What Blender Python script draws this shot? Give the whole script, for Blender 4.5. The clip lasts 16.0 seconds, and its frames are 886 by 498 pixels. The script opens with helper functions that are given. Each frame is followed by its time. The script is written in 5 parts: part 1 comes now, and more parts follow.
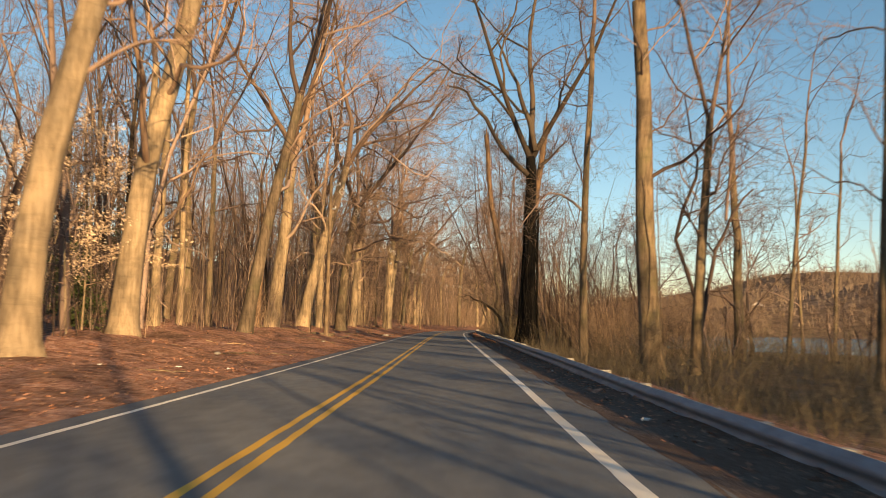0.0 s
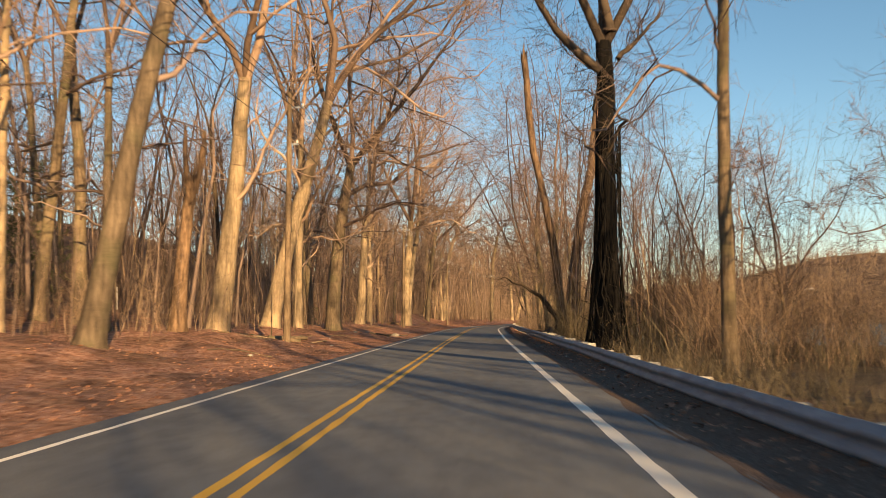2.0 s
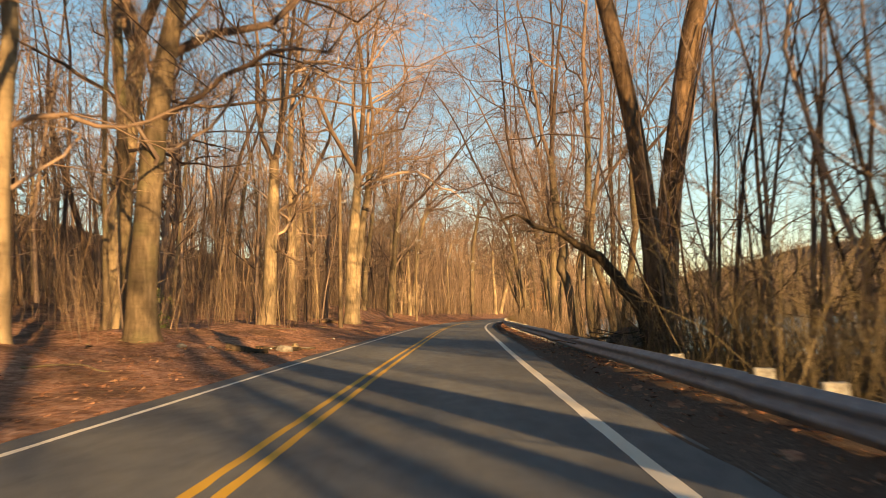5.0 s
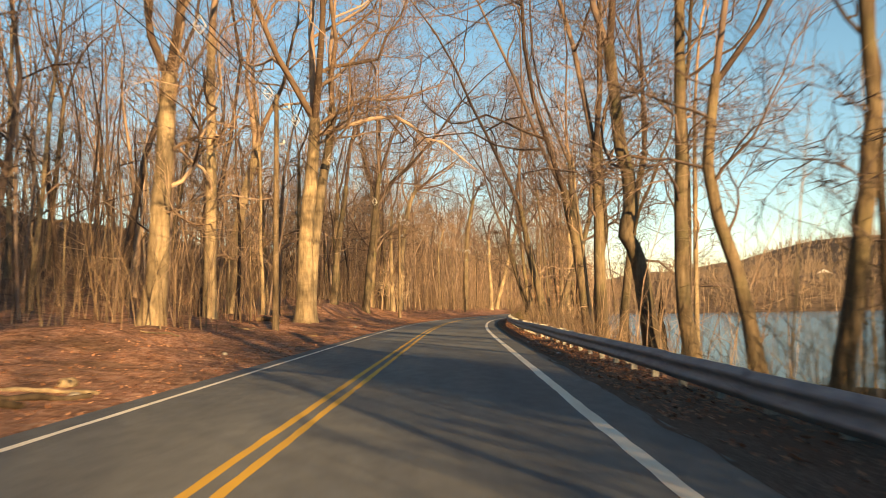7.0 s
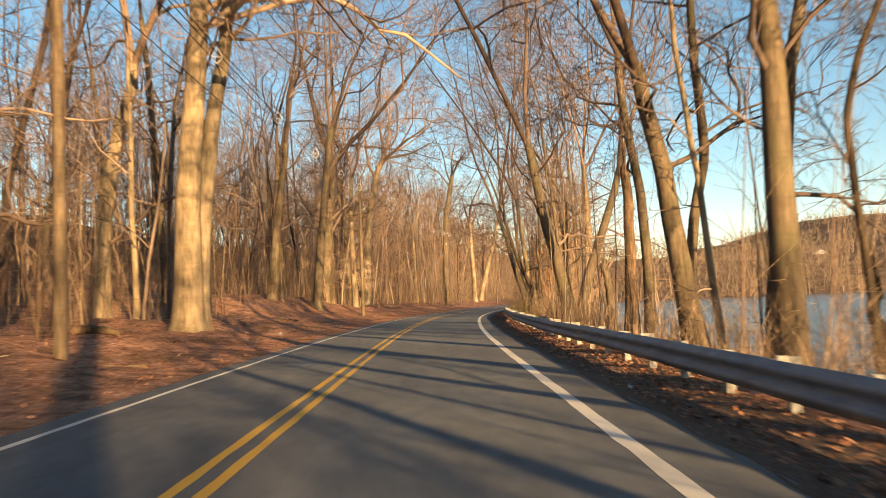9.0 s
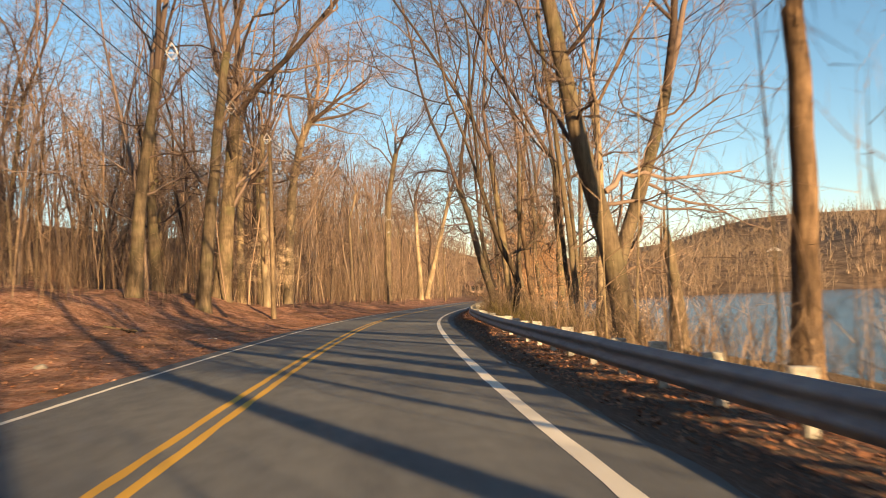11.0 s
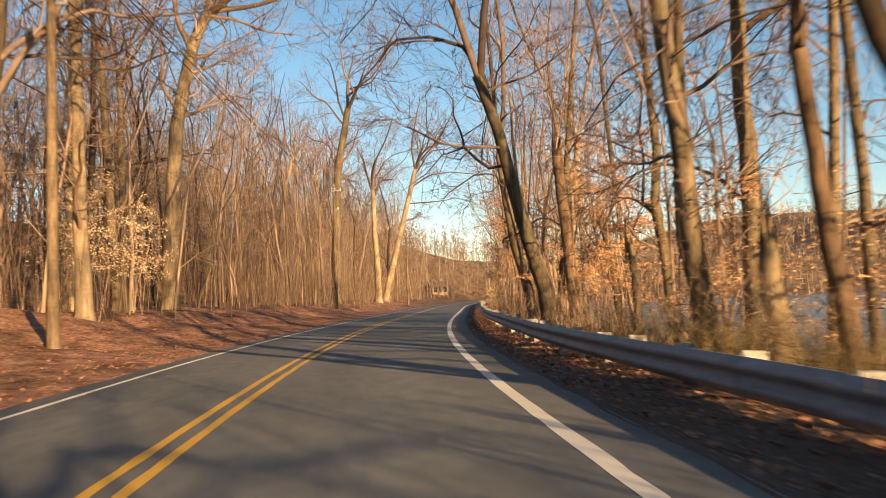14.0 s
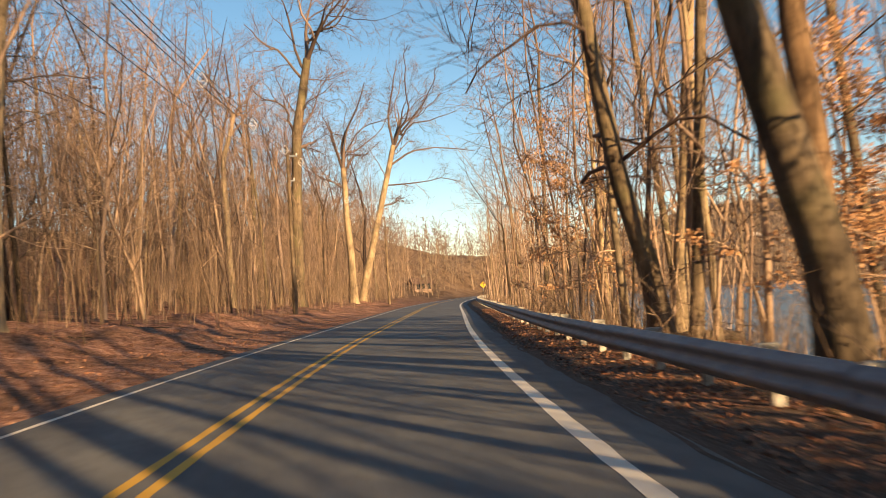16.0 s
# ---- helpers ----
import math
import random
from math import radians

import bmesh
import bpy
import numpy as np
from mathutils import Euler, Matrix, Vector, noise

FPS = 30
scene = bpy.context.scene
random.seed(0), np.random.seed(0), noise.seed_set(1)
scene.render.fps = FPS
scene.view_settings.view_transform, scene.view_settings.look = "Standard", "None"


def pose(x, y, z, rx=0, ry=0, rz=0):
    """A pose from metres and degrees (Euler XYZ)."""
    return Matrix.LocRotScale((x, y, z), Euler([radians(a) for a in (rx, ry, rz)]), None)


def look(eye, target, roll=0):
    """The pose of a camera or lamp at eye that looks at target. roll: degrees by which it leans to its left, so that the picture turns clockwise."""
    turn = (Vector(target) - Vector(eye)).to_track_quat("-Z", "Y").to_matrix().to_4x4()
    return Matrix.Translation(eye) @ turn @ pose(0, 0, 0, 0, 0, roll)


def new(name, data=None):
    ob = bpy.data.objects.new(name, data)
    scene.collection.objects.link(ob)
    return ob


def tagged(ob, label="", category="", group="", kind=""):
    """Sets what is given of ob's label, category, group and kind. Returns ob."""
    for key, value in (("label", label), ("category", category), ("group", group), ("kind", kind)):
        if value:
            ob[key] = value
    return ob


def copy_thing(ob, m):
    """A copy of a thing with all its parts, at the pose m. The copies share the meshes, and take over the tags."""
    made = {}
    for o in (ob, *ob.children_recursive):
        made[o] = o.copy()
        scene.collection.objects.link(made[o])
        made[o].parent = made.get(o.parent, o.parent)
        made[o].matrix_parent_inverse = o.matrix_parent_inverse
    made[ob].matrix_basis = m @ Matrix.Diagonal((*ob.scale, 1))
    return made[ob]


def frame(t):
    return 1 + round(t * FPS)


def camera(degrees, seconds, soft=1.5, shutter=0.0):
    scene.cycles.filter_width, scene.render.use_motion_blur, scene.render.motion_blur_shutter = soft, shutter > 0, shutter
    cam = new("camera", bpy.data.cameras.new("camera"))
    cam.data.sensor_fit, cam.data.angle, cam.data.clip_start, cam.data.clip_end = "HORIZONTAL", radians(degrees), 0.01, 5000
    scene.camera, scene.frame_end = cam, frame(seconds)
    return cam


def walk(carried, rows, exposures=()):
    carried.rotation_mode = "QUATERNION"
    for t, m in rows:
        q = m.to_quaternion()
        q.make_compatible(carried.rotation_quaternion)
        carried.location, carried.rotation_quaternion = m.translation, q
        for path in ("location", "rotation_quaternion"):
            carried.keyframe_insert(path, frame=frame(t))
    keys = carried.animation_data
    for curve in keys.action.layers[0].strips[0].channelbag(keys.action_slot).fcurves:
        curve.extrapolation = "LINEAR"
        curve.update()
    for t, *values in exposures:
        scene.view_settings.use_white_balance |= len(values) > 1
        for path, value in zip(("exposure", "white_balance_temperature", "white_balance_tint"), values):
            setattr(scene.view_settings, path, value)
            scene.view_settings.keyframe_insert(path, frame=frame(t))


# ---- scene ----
cam = camera(56.0, 16.0, soft=0.75, shutter=0.5)
PATH = [
    (0, (0.081, -0.004, 1.318), (0.0927, 1.9878, 1.4982), 1.09),
    (0.5, (0.239, 5.279, 1.310), (0.2169, 7.2714, 1.4841), 0.63),
    (1, (0.350, 10.511, 1.315), (0.3059, 12.5027, 1.4866), 0.21),
    (1.5, (0.434, 15.873, 1.322), (0.3766, 17.8649, 1.4889), -0.21),
    (2, (0.562, 21.137, 1.321), (0.5000, 23.1286, 1.4880), -0.39),
    (2.5, (0.631, 26.607, 1.298), (0.5697, 28.5989, 1.4669), -0.57),
    (3, (0.697, 31.831, 1.297), (0.6409, 33.8232, 1.4682), -0.81),
    (3.5, (0.738, 37.153, 1.314), (0.6890, 39.1454, 1.4857), -0.88),
    (4, (0.804, 42.752, 1.310), (0.7676, 44.7447, 1.4752), -0.91),
    (4.2, (0.838, 44.982, 1.307), (0.8084, 46.9749, 1.4703), -0.98),
    (6.3, (1.089, 65.091, 1.309), (1.0937, 67.0862, 1.4503), -1.05),
    (6.5, (1.112, 67.090, 1.319), (1.1178, 69.0847, 1.4610), -1.02),
    (7, (1.183, 72.124, 1.330), (1.1923, 74.1185, 1.4715), -0.79),
    (7.5, (1.271, 77.118, 1.313), (1.2814, 79.1124, 1.4587), -0.83),
    (8, (1.367, 82.235, 1.326), (1.3837, 84.2301, 1.4665), -1.27),
    (8.5, (1.498, 87.213, 1.311), (1.5281, 89.2079, 1.4469), -1.79),
    (9, (1.628, 92.324, 1.313), (1.6888, 94.3191, 1.4359), -2.35),
    (9.5, (1.723, 97.026, 1.303), (1.8213, 99.0203, 1.4183), -2.52),
    (9.7, (1.762, 98.923, 1.296), (1.8773, 100.9163, 1.4057), -2.44),
    (11.8, (2.452, 119.068, 1.298), (2.6900, 121.0507, 1.4163), -2.06),
    (12, (2.507, 121.066, 1.311), (2.7543, 123.0474, 1.4311), -1.96),
    (12.5, (2.717, 126.024, 1.310), (2.9838, 128.0017, 1.4350), -1.98),
    (13, (2.895, 131.228, 1.294), (3.1802, 133.2041, 1.4151), -2.32),
    (13.5, (3.111, 136.014, 1.282), (3.4112, 137.9881, 1.4010), -2.34),
    (14, (3.371, 140.725, 1.234), (3.6860, 142.6965, 1.3493), -2.17),
    (14.5, (3.714, 145.408, 1.253), (4.0367, 147.3781, 1.3692), -2.42),
    (15, (4.163, 150.285, 1.290), (4.4941, 152.2548, 1.4007), -2.88),
    (15.5, (4.704, 154.875, 1.299), (5.0463, 156.8421, 1.4072), -3.33),
    (16, (5.258, 159.641, 1.284), (5.6256, 161.6039, 1.3898), -3.82),
]

walk(cam, [(t, look(eye, target, roll)) for t, eye, target, roll in PATH], [(0, 0.29, 8700, 20), (1.2, 0.33, 8600, 20), (2.4, 0.46, 8500, 20), (3.5, 0.54, 9700, 18), (4.1, 0.58, 10800, 21), (6.5, 0.62, 10000, 17), (8, 0.66, 8600, 15), (9.5, 0.64, 9000, 20), (12, 0.54, 8000, 18), (13.4, 0.51, 8100, 18), (14, 0.5, 8500, 21), (16, 0.48, 8400, 21)])

# ---- light ----
SUN_FROM = Vector((0.395, -0.919, 0.22)).normalized()
world = bpy.data.worlds.new("sky")
scene.world = world
world.use_nodes = True
wn = world.node_tree
sky = wn.nodes.new("ShaderNodeTexSky")
sky.sky_type = "NISHITA"
sky.sun_disc = False
sky.sun_elevation = math.asin(SUN_FROM.z)
sky.sun_rotation = math.atan2(SUN_FROM.x, SUN_FROM.y)
sky.air_density, sky.dust_density, sky.ozone_density = 0.93, 0.06, 2.6
tone = wn.nodes.new("ShaderNodeHueSaturation")
tone.inputs["Hue"].default_value = 0.492
tone.inputs["Saturation"].default_value = 1.17
wn.links.new(sky.outputs[0], tone.inputs["Color"])
wn.links.new(tone.outputs[0], wn.nodes["Background"].inputs[0])
wn.nodes["Background"].inputs[1].default_value = 0.15
sun_data = bpy.data.lights.new("sun", "SUN")
sun_data.energy, sun_data.angle, sun_data.color = 8.0, radians(0.6), (1.0, 0.755, 0.43)
sun = new("sun", sun_data)
sun.matrix_world = look(SUN_FROM * 100, (0, 0, 0))


# ---- materials ----
def material(name, rough=0.8, metal=0.0, spec=0.3):
    m = bpy.data.materials.new(name)
    m.use_nodes = True
    nt = m.node_tree
    b = nt.nodes["Principled BSDF"]
    b.inputs["Roughness"].default_value, b.inputs["Metallic"].default_value = rough, metal
    b.inputs["Specular IOR Level"].default_value = spec
    return m, nt, b


def tex(nt, kind, scale, stretch=(1, 1, 1), coords="Object", **values):
    co = nt.nodes.new("ShaderNodeTexCoord")
    mp = nt.nodes.new("ShaderNodeMapping")
    mp.inputs["Scale"].default_value = [scale * s for s in stretch]
    nt.links.new(co.outputs[coords], mp.inputs[0])
    n = nt.nodes.new("ShaderNodeTex" + kind)
    n.inputs["Scale"].default_value = 1.0
    for key, value in values.items():
        n.inputs[key].default_value = value
    nt.links.new(mp.outputs[0], n.inputs["Vector"])
    return n


def ramp(nt, fac, *stops):
    r = nt.nodes.new("ShaderNodeValToRGB")
    while len(r.color_ramp.elements) < len(stops):
        r.color_ramp.elements.new(0.5)
    for e, (at, col) in zip(r.color_ramp.elements, stops):
        e.position, e.color = at, (*col, 1)
    nt.links.new(fac, r.inputs[0])
    return r.outputs[0]


def mix(nt, kind, fac, a, b):
    n = nt.nodes.new("ShaderNodeMix")
    n.data_type, n.blend_type = "RGBA", kind
    for k, v in ((0, fac), (6, a), (7, b)):
        if isinstance(v, (int, float)):
            n.inputs[k].default_value = v
        elif isinstance(v, tuple):
            n.inputs[k].default_value = (*v, 1)
        else:
            nt.links.new(v, n.inputs[k])
    return n.outputs[2]


def bump(nt, b, height, strength, distance):
    n = nt.nodes.new("ShaderNodeBump")
    n.inputs["Strength"].default_value, n.inputs["Distance"].default_value = strength, distance
    nt.links.new(height, n.inputs["Height"])
    nt.links.new(n.outputs[0], b.inputs["Normal"])


def bark(name, dark, mid, light, moss=None, relief=0.6, ringed=0.3):
    """Bark: long furrows, blotches of lichen, a change of tone from tree to tree."""
    m, nt, b = material(name, 0.9, 0, 0.15)
    streak = tex(nt, "Noise", 9, (1, 1, 0.16), Detail=6.0, Roughness=0.65)
    blotch = tex(nt, "Noise", 1.3, (1, 1, 0.5), Detail=4.0)
    col = ramp(nt, streak.outputs[0], (0.3, dark), (0.5, mid), (0.72, light))
    col = mix(nt, "MULTIPLY", 0.9, col, ramp(nt, blotch.outputs[0], (0.34, (0.45, 0.45, 0.46)), (0.6, (1.12, 1.08, 1.02))))
    if moss:
        col = mix(nt, "MIX", ramp(nt, tex(nt, "Noise", 0.9, Detail=3.0).outputs[0], (0.5, (0, 0, 0)), (0.66, (0.6, 0.6, 0.6))), col, moss)
    info = nt.nodes.new("ShaderNodeObjectInfo")
    col = mix(nt, "MULTIPLY", 1.0, col, ramp(nt, info.outputs["Random"], (0.0, (0.78, 0.78, 0.8)), (1.0, (1.12, 1.08, 1.02))))
    rings = tex(nt, "Noise", 2.4, (0.35, 0.35, 2.2), Detail=4.0, Roughness=0.7)
    col = mix(nt, "MULTIPLY", ringed, col, ramp(nt, rings.outputs[0], (0.36, (0.5, 0.5, 0.5)), (0.5, (1.0, 1.0, 1.0))))
    nt.links.new(col, b.inputs["Base Color"])
    bump(nt, b, streak.outputs[0], relief, 0.04)
    return m


def twigs(name, a, b_, c, spec=0.2):
    m, nt, b = material(name, 0.85, 0, spec)
    geo = nt.nodes.new("ShaderNodeNewGeometry")
    nt.links.new(ramp(nt, geo.outputs["Random Per Island"], (0.0, a), (0.5, b_), (1.0, c)), b.inputs["Base Color"])
    return m


def leafy(name, *cols):
    m, nt, b = material(name, 0.75, 0, 0.25)
    geo = nt.nodes.new("ShaderNodeNewGeometry")
    nt.links.new(ramp(nt, geo.outputs["Random Per Island"], *[(i / (len(cols) - 1), c) for i, c in enumerate(cols)]), b.inputs["Base Color"])
    b.inputs["Transmission Weight"].default_value = 0.0
    b.inputs["Subsurface Weight"].default_value = 0.0
    return m


BARK_TAN = bark("tan_bark", (0.22, 0.172, 0.12), (0.35, 0.28, 0.195), (0.46, 0.378, 0.272), relief=0.3)
BARK_GREY = bark("grey_bark", (0.085, 0.068, 0.052), (0.175, 0.138, 0.101), (0.26, 0.21, 0.155), (0.13, 0.125, 0.07), relief=0.5)
BARK_DARK = bark("dark_bark", (0.025, 0.02, 0.016), (0.07, 0.055, 0.043), (0.14, 0.11, 0.083))
# near-black because the tree's shade is put into its bark colour
BARK_SHADED = bark("shaded_bark", (0.004, 0.004, 0.004), (0.009, 0.0085, 0.008), (0.02, 0.018, 0.017), ringed=0.0)
BARK_RED = bark("red_bark", (0.07, 0.05, 0.038), (0.18, 0.122, 0.084), (0.31, 0.218, 0.15))
TWIG_TAN = twigs("tan_twigs", (0.11, 0.074, 0.055), (0.29, 0.198, 0.146), (0.52, 0.38, 0.285))
TWIG_GREY = twigs("grey_twigs", (0.055, 0.039, 0.034), (0.14, 0.099, 0.083), (0.33, 0.243, 0.2))
TWIG_DARK = twigs("dark_twigs", (0.05, 0.038, 0.03), (0.09, 0.068, 0.05), (0.15, 0.11, 0.08))
# creeper on that tree, its colour darkened by the same shade
IVY_SHADED = twigs("shaded_ivy_stems", (0.004, 0.004, 0.004), (0.008, 0.0075, 0.007), (0.022, 0.02, 0.018), 0.05)
TWIG_FAR = twigs("far_twigs", (0.15, 0.112, 0.085), (0.22, 0.163, 0.122), (0.3, 0.222, 0.165))
SCRUB = twigs("scrub_stems", (0.075, 0.052, 0.039), (0.2, 0.137, 0.097), (0.44, 0.315, 0.225))
MARSH = twigs("marsh_stems", (0.065, 0.054, 0.036), (0.13, 0.106, 0.07), (0.22, 0.176, 0.116))
GRASSY = twigs("dry_grass", (0.09, 0.07, 0.028), (0.17, 0.128, 0.052), (0.27, 0.2, 0.098))
BEECH_LEAF = leafy("beech_leaves", (0.5, 0.36, 0.23), (0.66, 0.5, 0.35), (0.75, 0.6, 0.45))
OAK_LEAF = leafy("oak_leaves", (0.4, 0.2, 0.1), (0.56, 0.31, 0.17), (0.66, 0.43, 0.27))
PINE_LEAF = leafy("evergreen_leaves", (0.03, 0.05, 0.015), (0.06, 0.085, 0.03), (0.09, 0.11, 0.04))
FALLEN = leafy("fallen_leaves", (0.16, 0.07, 0.042), (0.32, 0.145, 0.085), (0.4, 0.2, 0.13), (0.46, 0.27, 0.18))

LITTER, nt, b = material("leaf_litter", 0.95, 0, 0.1)
cells = tex(nt, "Voronoi", 11)
fine = tex(nt, "Noise", 26, Detail=5.0, Roughness=0.7)
patch = tex(nt, "Noise", 0.45, Detail=5.0, Roughness=0.6)
col = ramp(nt, cells.outputs["Color"], (0.1, (0.25, 0.12, 0.078)), (0.5, (0.45, 0.232, 0.157)), (0.9, (0.58, 0.35, 0.25)))
col = mix(nt, "MULTIPLY", 0.8, col, ramp(nt, fine.outputs[0], (0.3, (0.45, 0.43, 0.42)), (0.65, (1.15, 1.12, 1.1))))
col = mix(nt, "MIX", ramp(nt, patch.outputs[0], (0.42, (0, 0, 0)), (0.66, (0.7, 0.7, 0.7))), col, (0.1, 0.065, 0.042))
drift = tex(nt, "Noise", 1.7, Detail=6.0, Roughness=0.68)
col = mix(nt, "MULTIPLY", 1.0, col, ramp(nt, drift.outputs[0], (0.32, (0.42, 0.4, 0.4)), (0.5, (1.0, 1.0, 1.0)), (0.68, (1.34, 1.36, 1.38))))
# away from the road the leaf carpet thins to brown earth, darkened for the hillside's shade, and to straw-coloured
# brush across the pond
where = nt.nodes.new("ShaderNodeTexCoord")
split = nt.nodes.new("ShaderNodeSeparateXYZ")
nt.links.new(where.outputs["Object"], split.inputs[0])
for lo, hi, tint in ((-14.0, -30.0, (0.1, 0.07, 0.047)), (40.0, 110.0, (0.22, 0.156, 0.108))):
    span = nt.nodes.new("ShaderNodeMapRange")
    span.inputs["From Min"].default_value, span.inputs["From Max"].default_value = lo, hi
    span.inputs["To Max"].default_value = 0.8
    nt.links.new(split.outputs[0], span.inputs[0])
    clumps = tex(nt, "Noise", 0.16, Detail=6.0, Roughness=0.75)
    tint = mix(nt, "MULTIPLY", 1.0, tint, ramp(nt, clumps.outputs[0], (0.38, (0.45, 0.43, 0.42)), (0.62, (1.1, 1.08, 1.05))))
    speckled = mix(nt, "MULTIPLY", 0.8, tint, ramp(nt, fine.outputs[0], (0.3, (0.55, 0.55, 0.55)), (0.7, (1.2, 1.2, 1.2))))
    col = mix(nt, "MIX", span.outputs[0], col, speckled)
# behind the rail the leaves give way to olive-brown marsh grass
wet = nt.nodes.new("ShaderNodeMapRange")
wet.inputs["From Min"].default_value, wet.inputs["From Max"].default_value = 6.6, 8.4
nt.links.new(split.outputs[0], wet.inputs[0])
near = nt.nodes.new("ShaderNodeMapRange")
near.inputs["From Min"].default_value, near.inputs["From Max"].default_value = 190.0, 150.0
near.inputs["To Max"].default_value = 0.8
nt.links.new(split.outputs[1], near.inputs[0])
both = nt.nodes.new("ShaderNodeMath")
both.operation = "MULTIPLY"
nt.links.new(wet.outputs[0], both.inputs[0])
nt.links.new(near.outputs[0], both.inputs[1])
moss = mix(nt, "MULTIPLY", 0.85, (0.12, 0.1, 0.062), ramp(nt, fine.outputs[0], (0.3, (0.5, 0.5, 0.48)), (0.68, (1.2, 1.2, 1.15))))
col = mix(nt, "MIX", both.outputs[0], col, moss)
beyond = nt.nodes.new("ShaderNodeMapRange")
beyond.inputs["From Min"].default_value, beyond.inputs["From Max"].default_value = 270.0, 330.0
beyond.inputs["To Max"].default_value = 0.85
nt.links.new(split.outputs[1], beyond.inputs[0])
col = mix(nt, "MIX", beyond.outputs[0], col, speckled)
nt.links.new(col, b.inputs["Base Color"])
bump(nt, b, cells.outputs["Distance"], 0.55, 0.035)

ASPHALT, nt, b = material("asphalt", 0.85, 0, 0.3)
grain = tex(nt, "Noise", 130, Detail=3.0, Roughness=0.8)
worn = tex(nt, "Noise", 0.7, (1, 0.12, 1), Detail=5.0, Roughness=0.6)
tar = tex(nt, "Noise", 4, (1, 0.4, 1), Detail=6.0)
col = ramp(nt, grain.outputs[0], (0.3, (0.099, 0.108, 0.113)), (0.7, (0.212, 0.227, 0.23)))
col = mix(nt, "MULTIPLY", 0.8, col, ramp(nt, worn.outputs[0], (0.3, (0.68, 0.69, 0.72)), (0.7, (1.2, 1.18, 1.15))))
col = mix(nt, "MULTIPLY", 0.5, col, ramp(nt, tar.outputs[0], (0.35, (0.7, 0.7, 0.72)), (0.6, (1.06, 1.06, 1.05))))
nt.links.new(col, b.inputs["Base Color"])
bump(nt, b, grain.outputs[0], 0.35, 0.006)


def paint(name, colour, wear):
    m, nt, b = material(name, 0.65, 0, 0.4)
    chips = tex(nt, "Noise", 14, (1, 0.5, 1), Detail=7.0, Roughness=0.75)
    dirt = tex(nt, "Noise", 1.1, (1, 0.25, 1), Detail=4.0)
    col = mix(nt, "MULTIPLY", 0.8, colour, ramp(nt, dirt.outputs[0], (0.3, (0.72, 0.7, 0.68)), (0.65, (1.05, 1.05, 1.05))))
    col = mix(nt, "MIX", ramp(nt, chips.outputs[0], (wear, (0.85, 0.85, 0.85)), (wear + 0.12, (0, 0, 0))), col, (0.09, 0.088, 0.085))
    nt.links.new(col, b.inputs["Base Color"])
    return m


WHITE_PAINT = paint("white_paint", (0.88, 0.84, 0.73), 0.23)
YELLOW_PAINT = paint("yellow_paint", (0.78, 0.44, 0.06), 0.27)

STEEL, nt, b = material("galvanised_steel", 0.6, 0.15, 0.35)
spangle = tex(nt, "Noise", 6, (1, 0.3, 1), Detail=6.0, Roughness=0.7)
nt.links.new(ramp(nt, spangle.outputs[0], (0.3, (0.17, 0.205, 0.245)), (0.55, (0.26, 0.3, 0.345)), (0.75, (0.37, 0.41, 0.455))), b.inputs["Base Color"])
bump(nt, b, spangle.outputs[0], 0.15, 0.01)
POST, nt, b = material("pale_post", 0.7, 0.1, 0.3)
spot = tex(nt, "Noise", 14, Detail=5.0)
nt.links.new(ramp(nt, spot.outputs[0], (0.32, (0.22, 0.205, 0.18)), (0.5, (0.42, 0.41, 0.375)), (0.8, (0.58, 0.56, 0.52))), b.inputs["Base Color"])

WATER, nt, b = material("pond_water", 0.2, 0, 0.5)
b.inputs["Base Color"].default_value = (0.035, 0.04, 0.032, 1)
b.inputs["IOR"].default_value = 1.33
ripple = tex(nt, "Noise", 2.2, (1, 0.5, 1), Detail=6.0)
bump(nt, b, ripple.outputs[0], 0.7, 0.14)

GRIT, nt, b = material("dirt_shoulder", 0.95, 0, 0.15)
pebble = tex(nt, "Voronoi", 38)
smear = tex(nt, "Noise", 1.2, (1, 0.4, 1), Detail=6.0)
col = ramp(nt, pebble.outputs["Color"], (0.1, (0.075, 0.055, 0.045)), (0.6, (0.15, 0.108, 0.086)), (0.95, (0.25, 0.195, 0.16)))
col = mix(nt, "MIX", ramp(nt, smear.outputs[0], (0.45, (0, 0, 0)), (0.65, (0.7, 0.7, 0.7))), col, (0.12, 0.076, 0.056))
nt.links.new(col, b.inputs["Base Color"])
bump(nt, b, pebble.outputs["Distance"], 0.6, 0.02)

POLE_WOOD = bark("pole_wood", (0.09, 0.066, 0.048), (0.19, 0.146, 0.106), (0.3, 0.24, 0.178))
CABLE, nt, b = material("black_cable", 0.6)
b.inputs["Base Color"].default_value = (0.02, 0.02, 0.022, 1)
PORCELAIN, nt, b = material("pale_plastic", 0.45)
b.inputs["Base Color"].default_value = (0.62, 0.6, 0.57, 1)
ROCK, nt, b = material("field_stone", 0.85)
nt.links.new(ramp(nt, tex(nt, "Noise", 7, Detail=6.0).outputs[0], (0.3, (0.12, 0.11, 0.1)), (0.7, (0.34, 0.31, 0.27))), b.inputs["Base Color"])


# ---- the lie of the land ----
# x of the road's centre line every 15 m from y = -40, as a smooth curve
BEND = [-0.57, -1.39, -1.81, -1.81, -1.42, -1.25, -1.0, -0.8, -0.55, -0.17, 0.16, 0.59, 1.44, 2.57, 4.55, 7.15, 10.14,
        13.13, 16.05, 19.1, 22.5, 26.2, 30.2, 34.5, 39.0, 43.8, 49.0, 54.5, 60.2, 66.0, 72.0]
LEFT, RIGHT, RAIL = -2.63, 3.49, 5.2
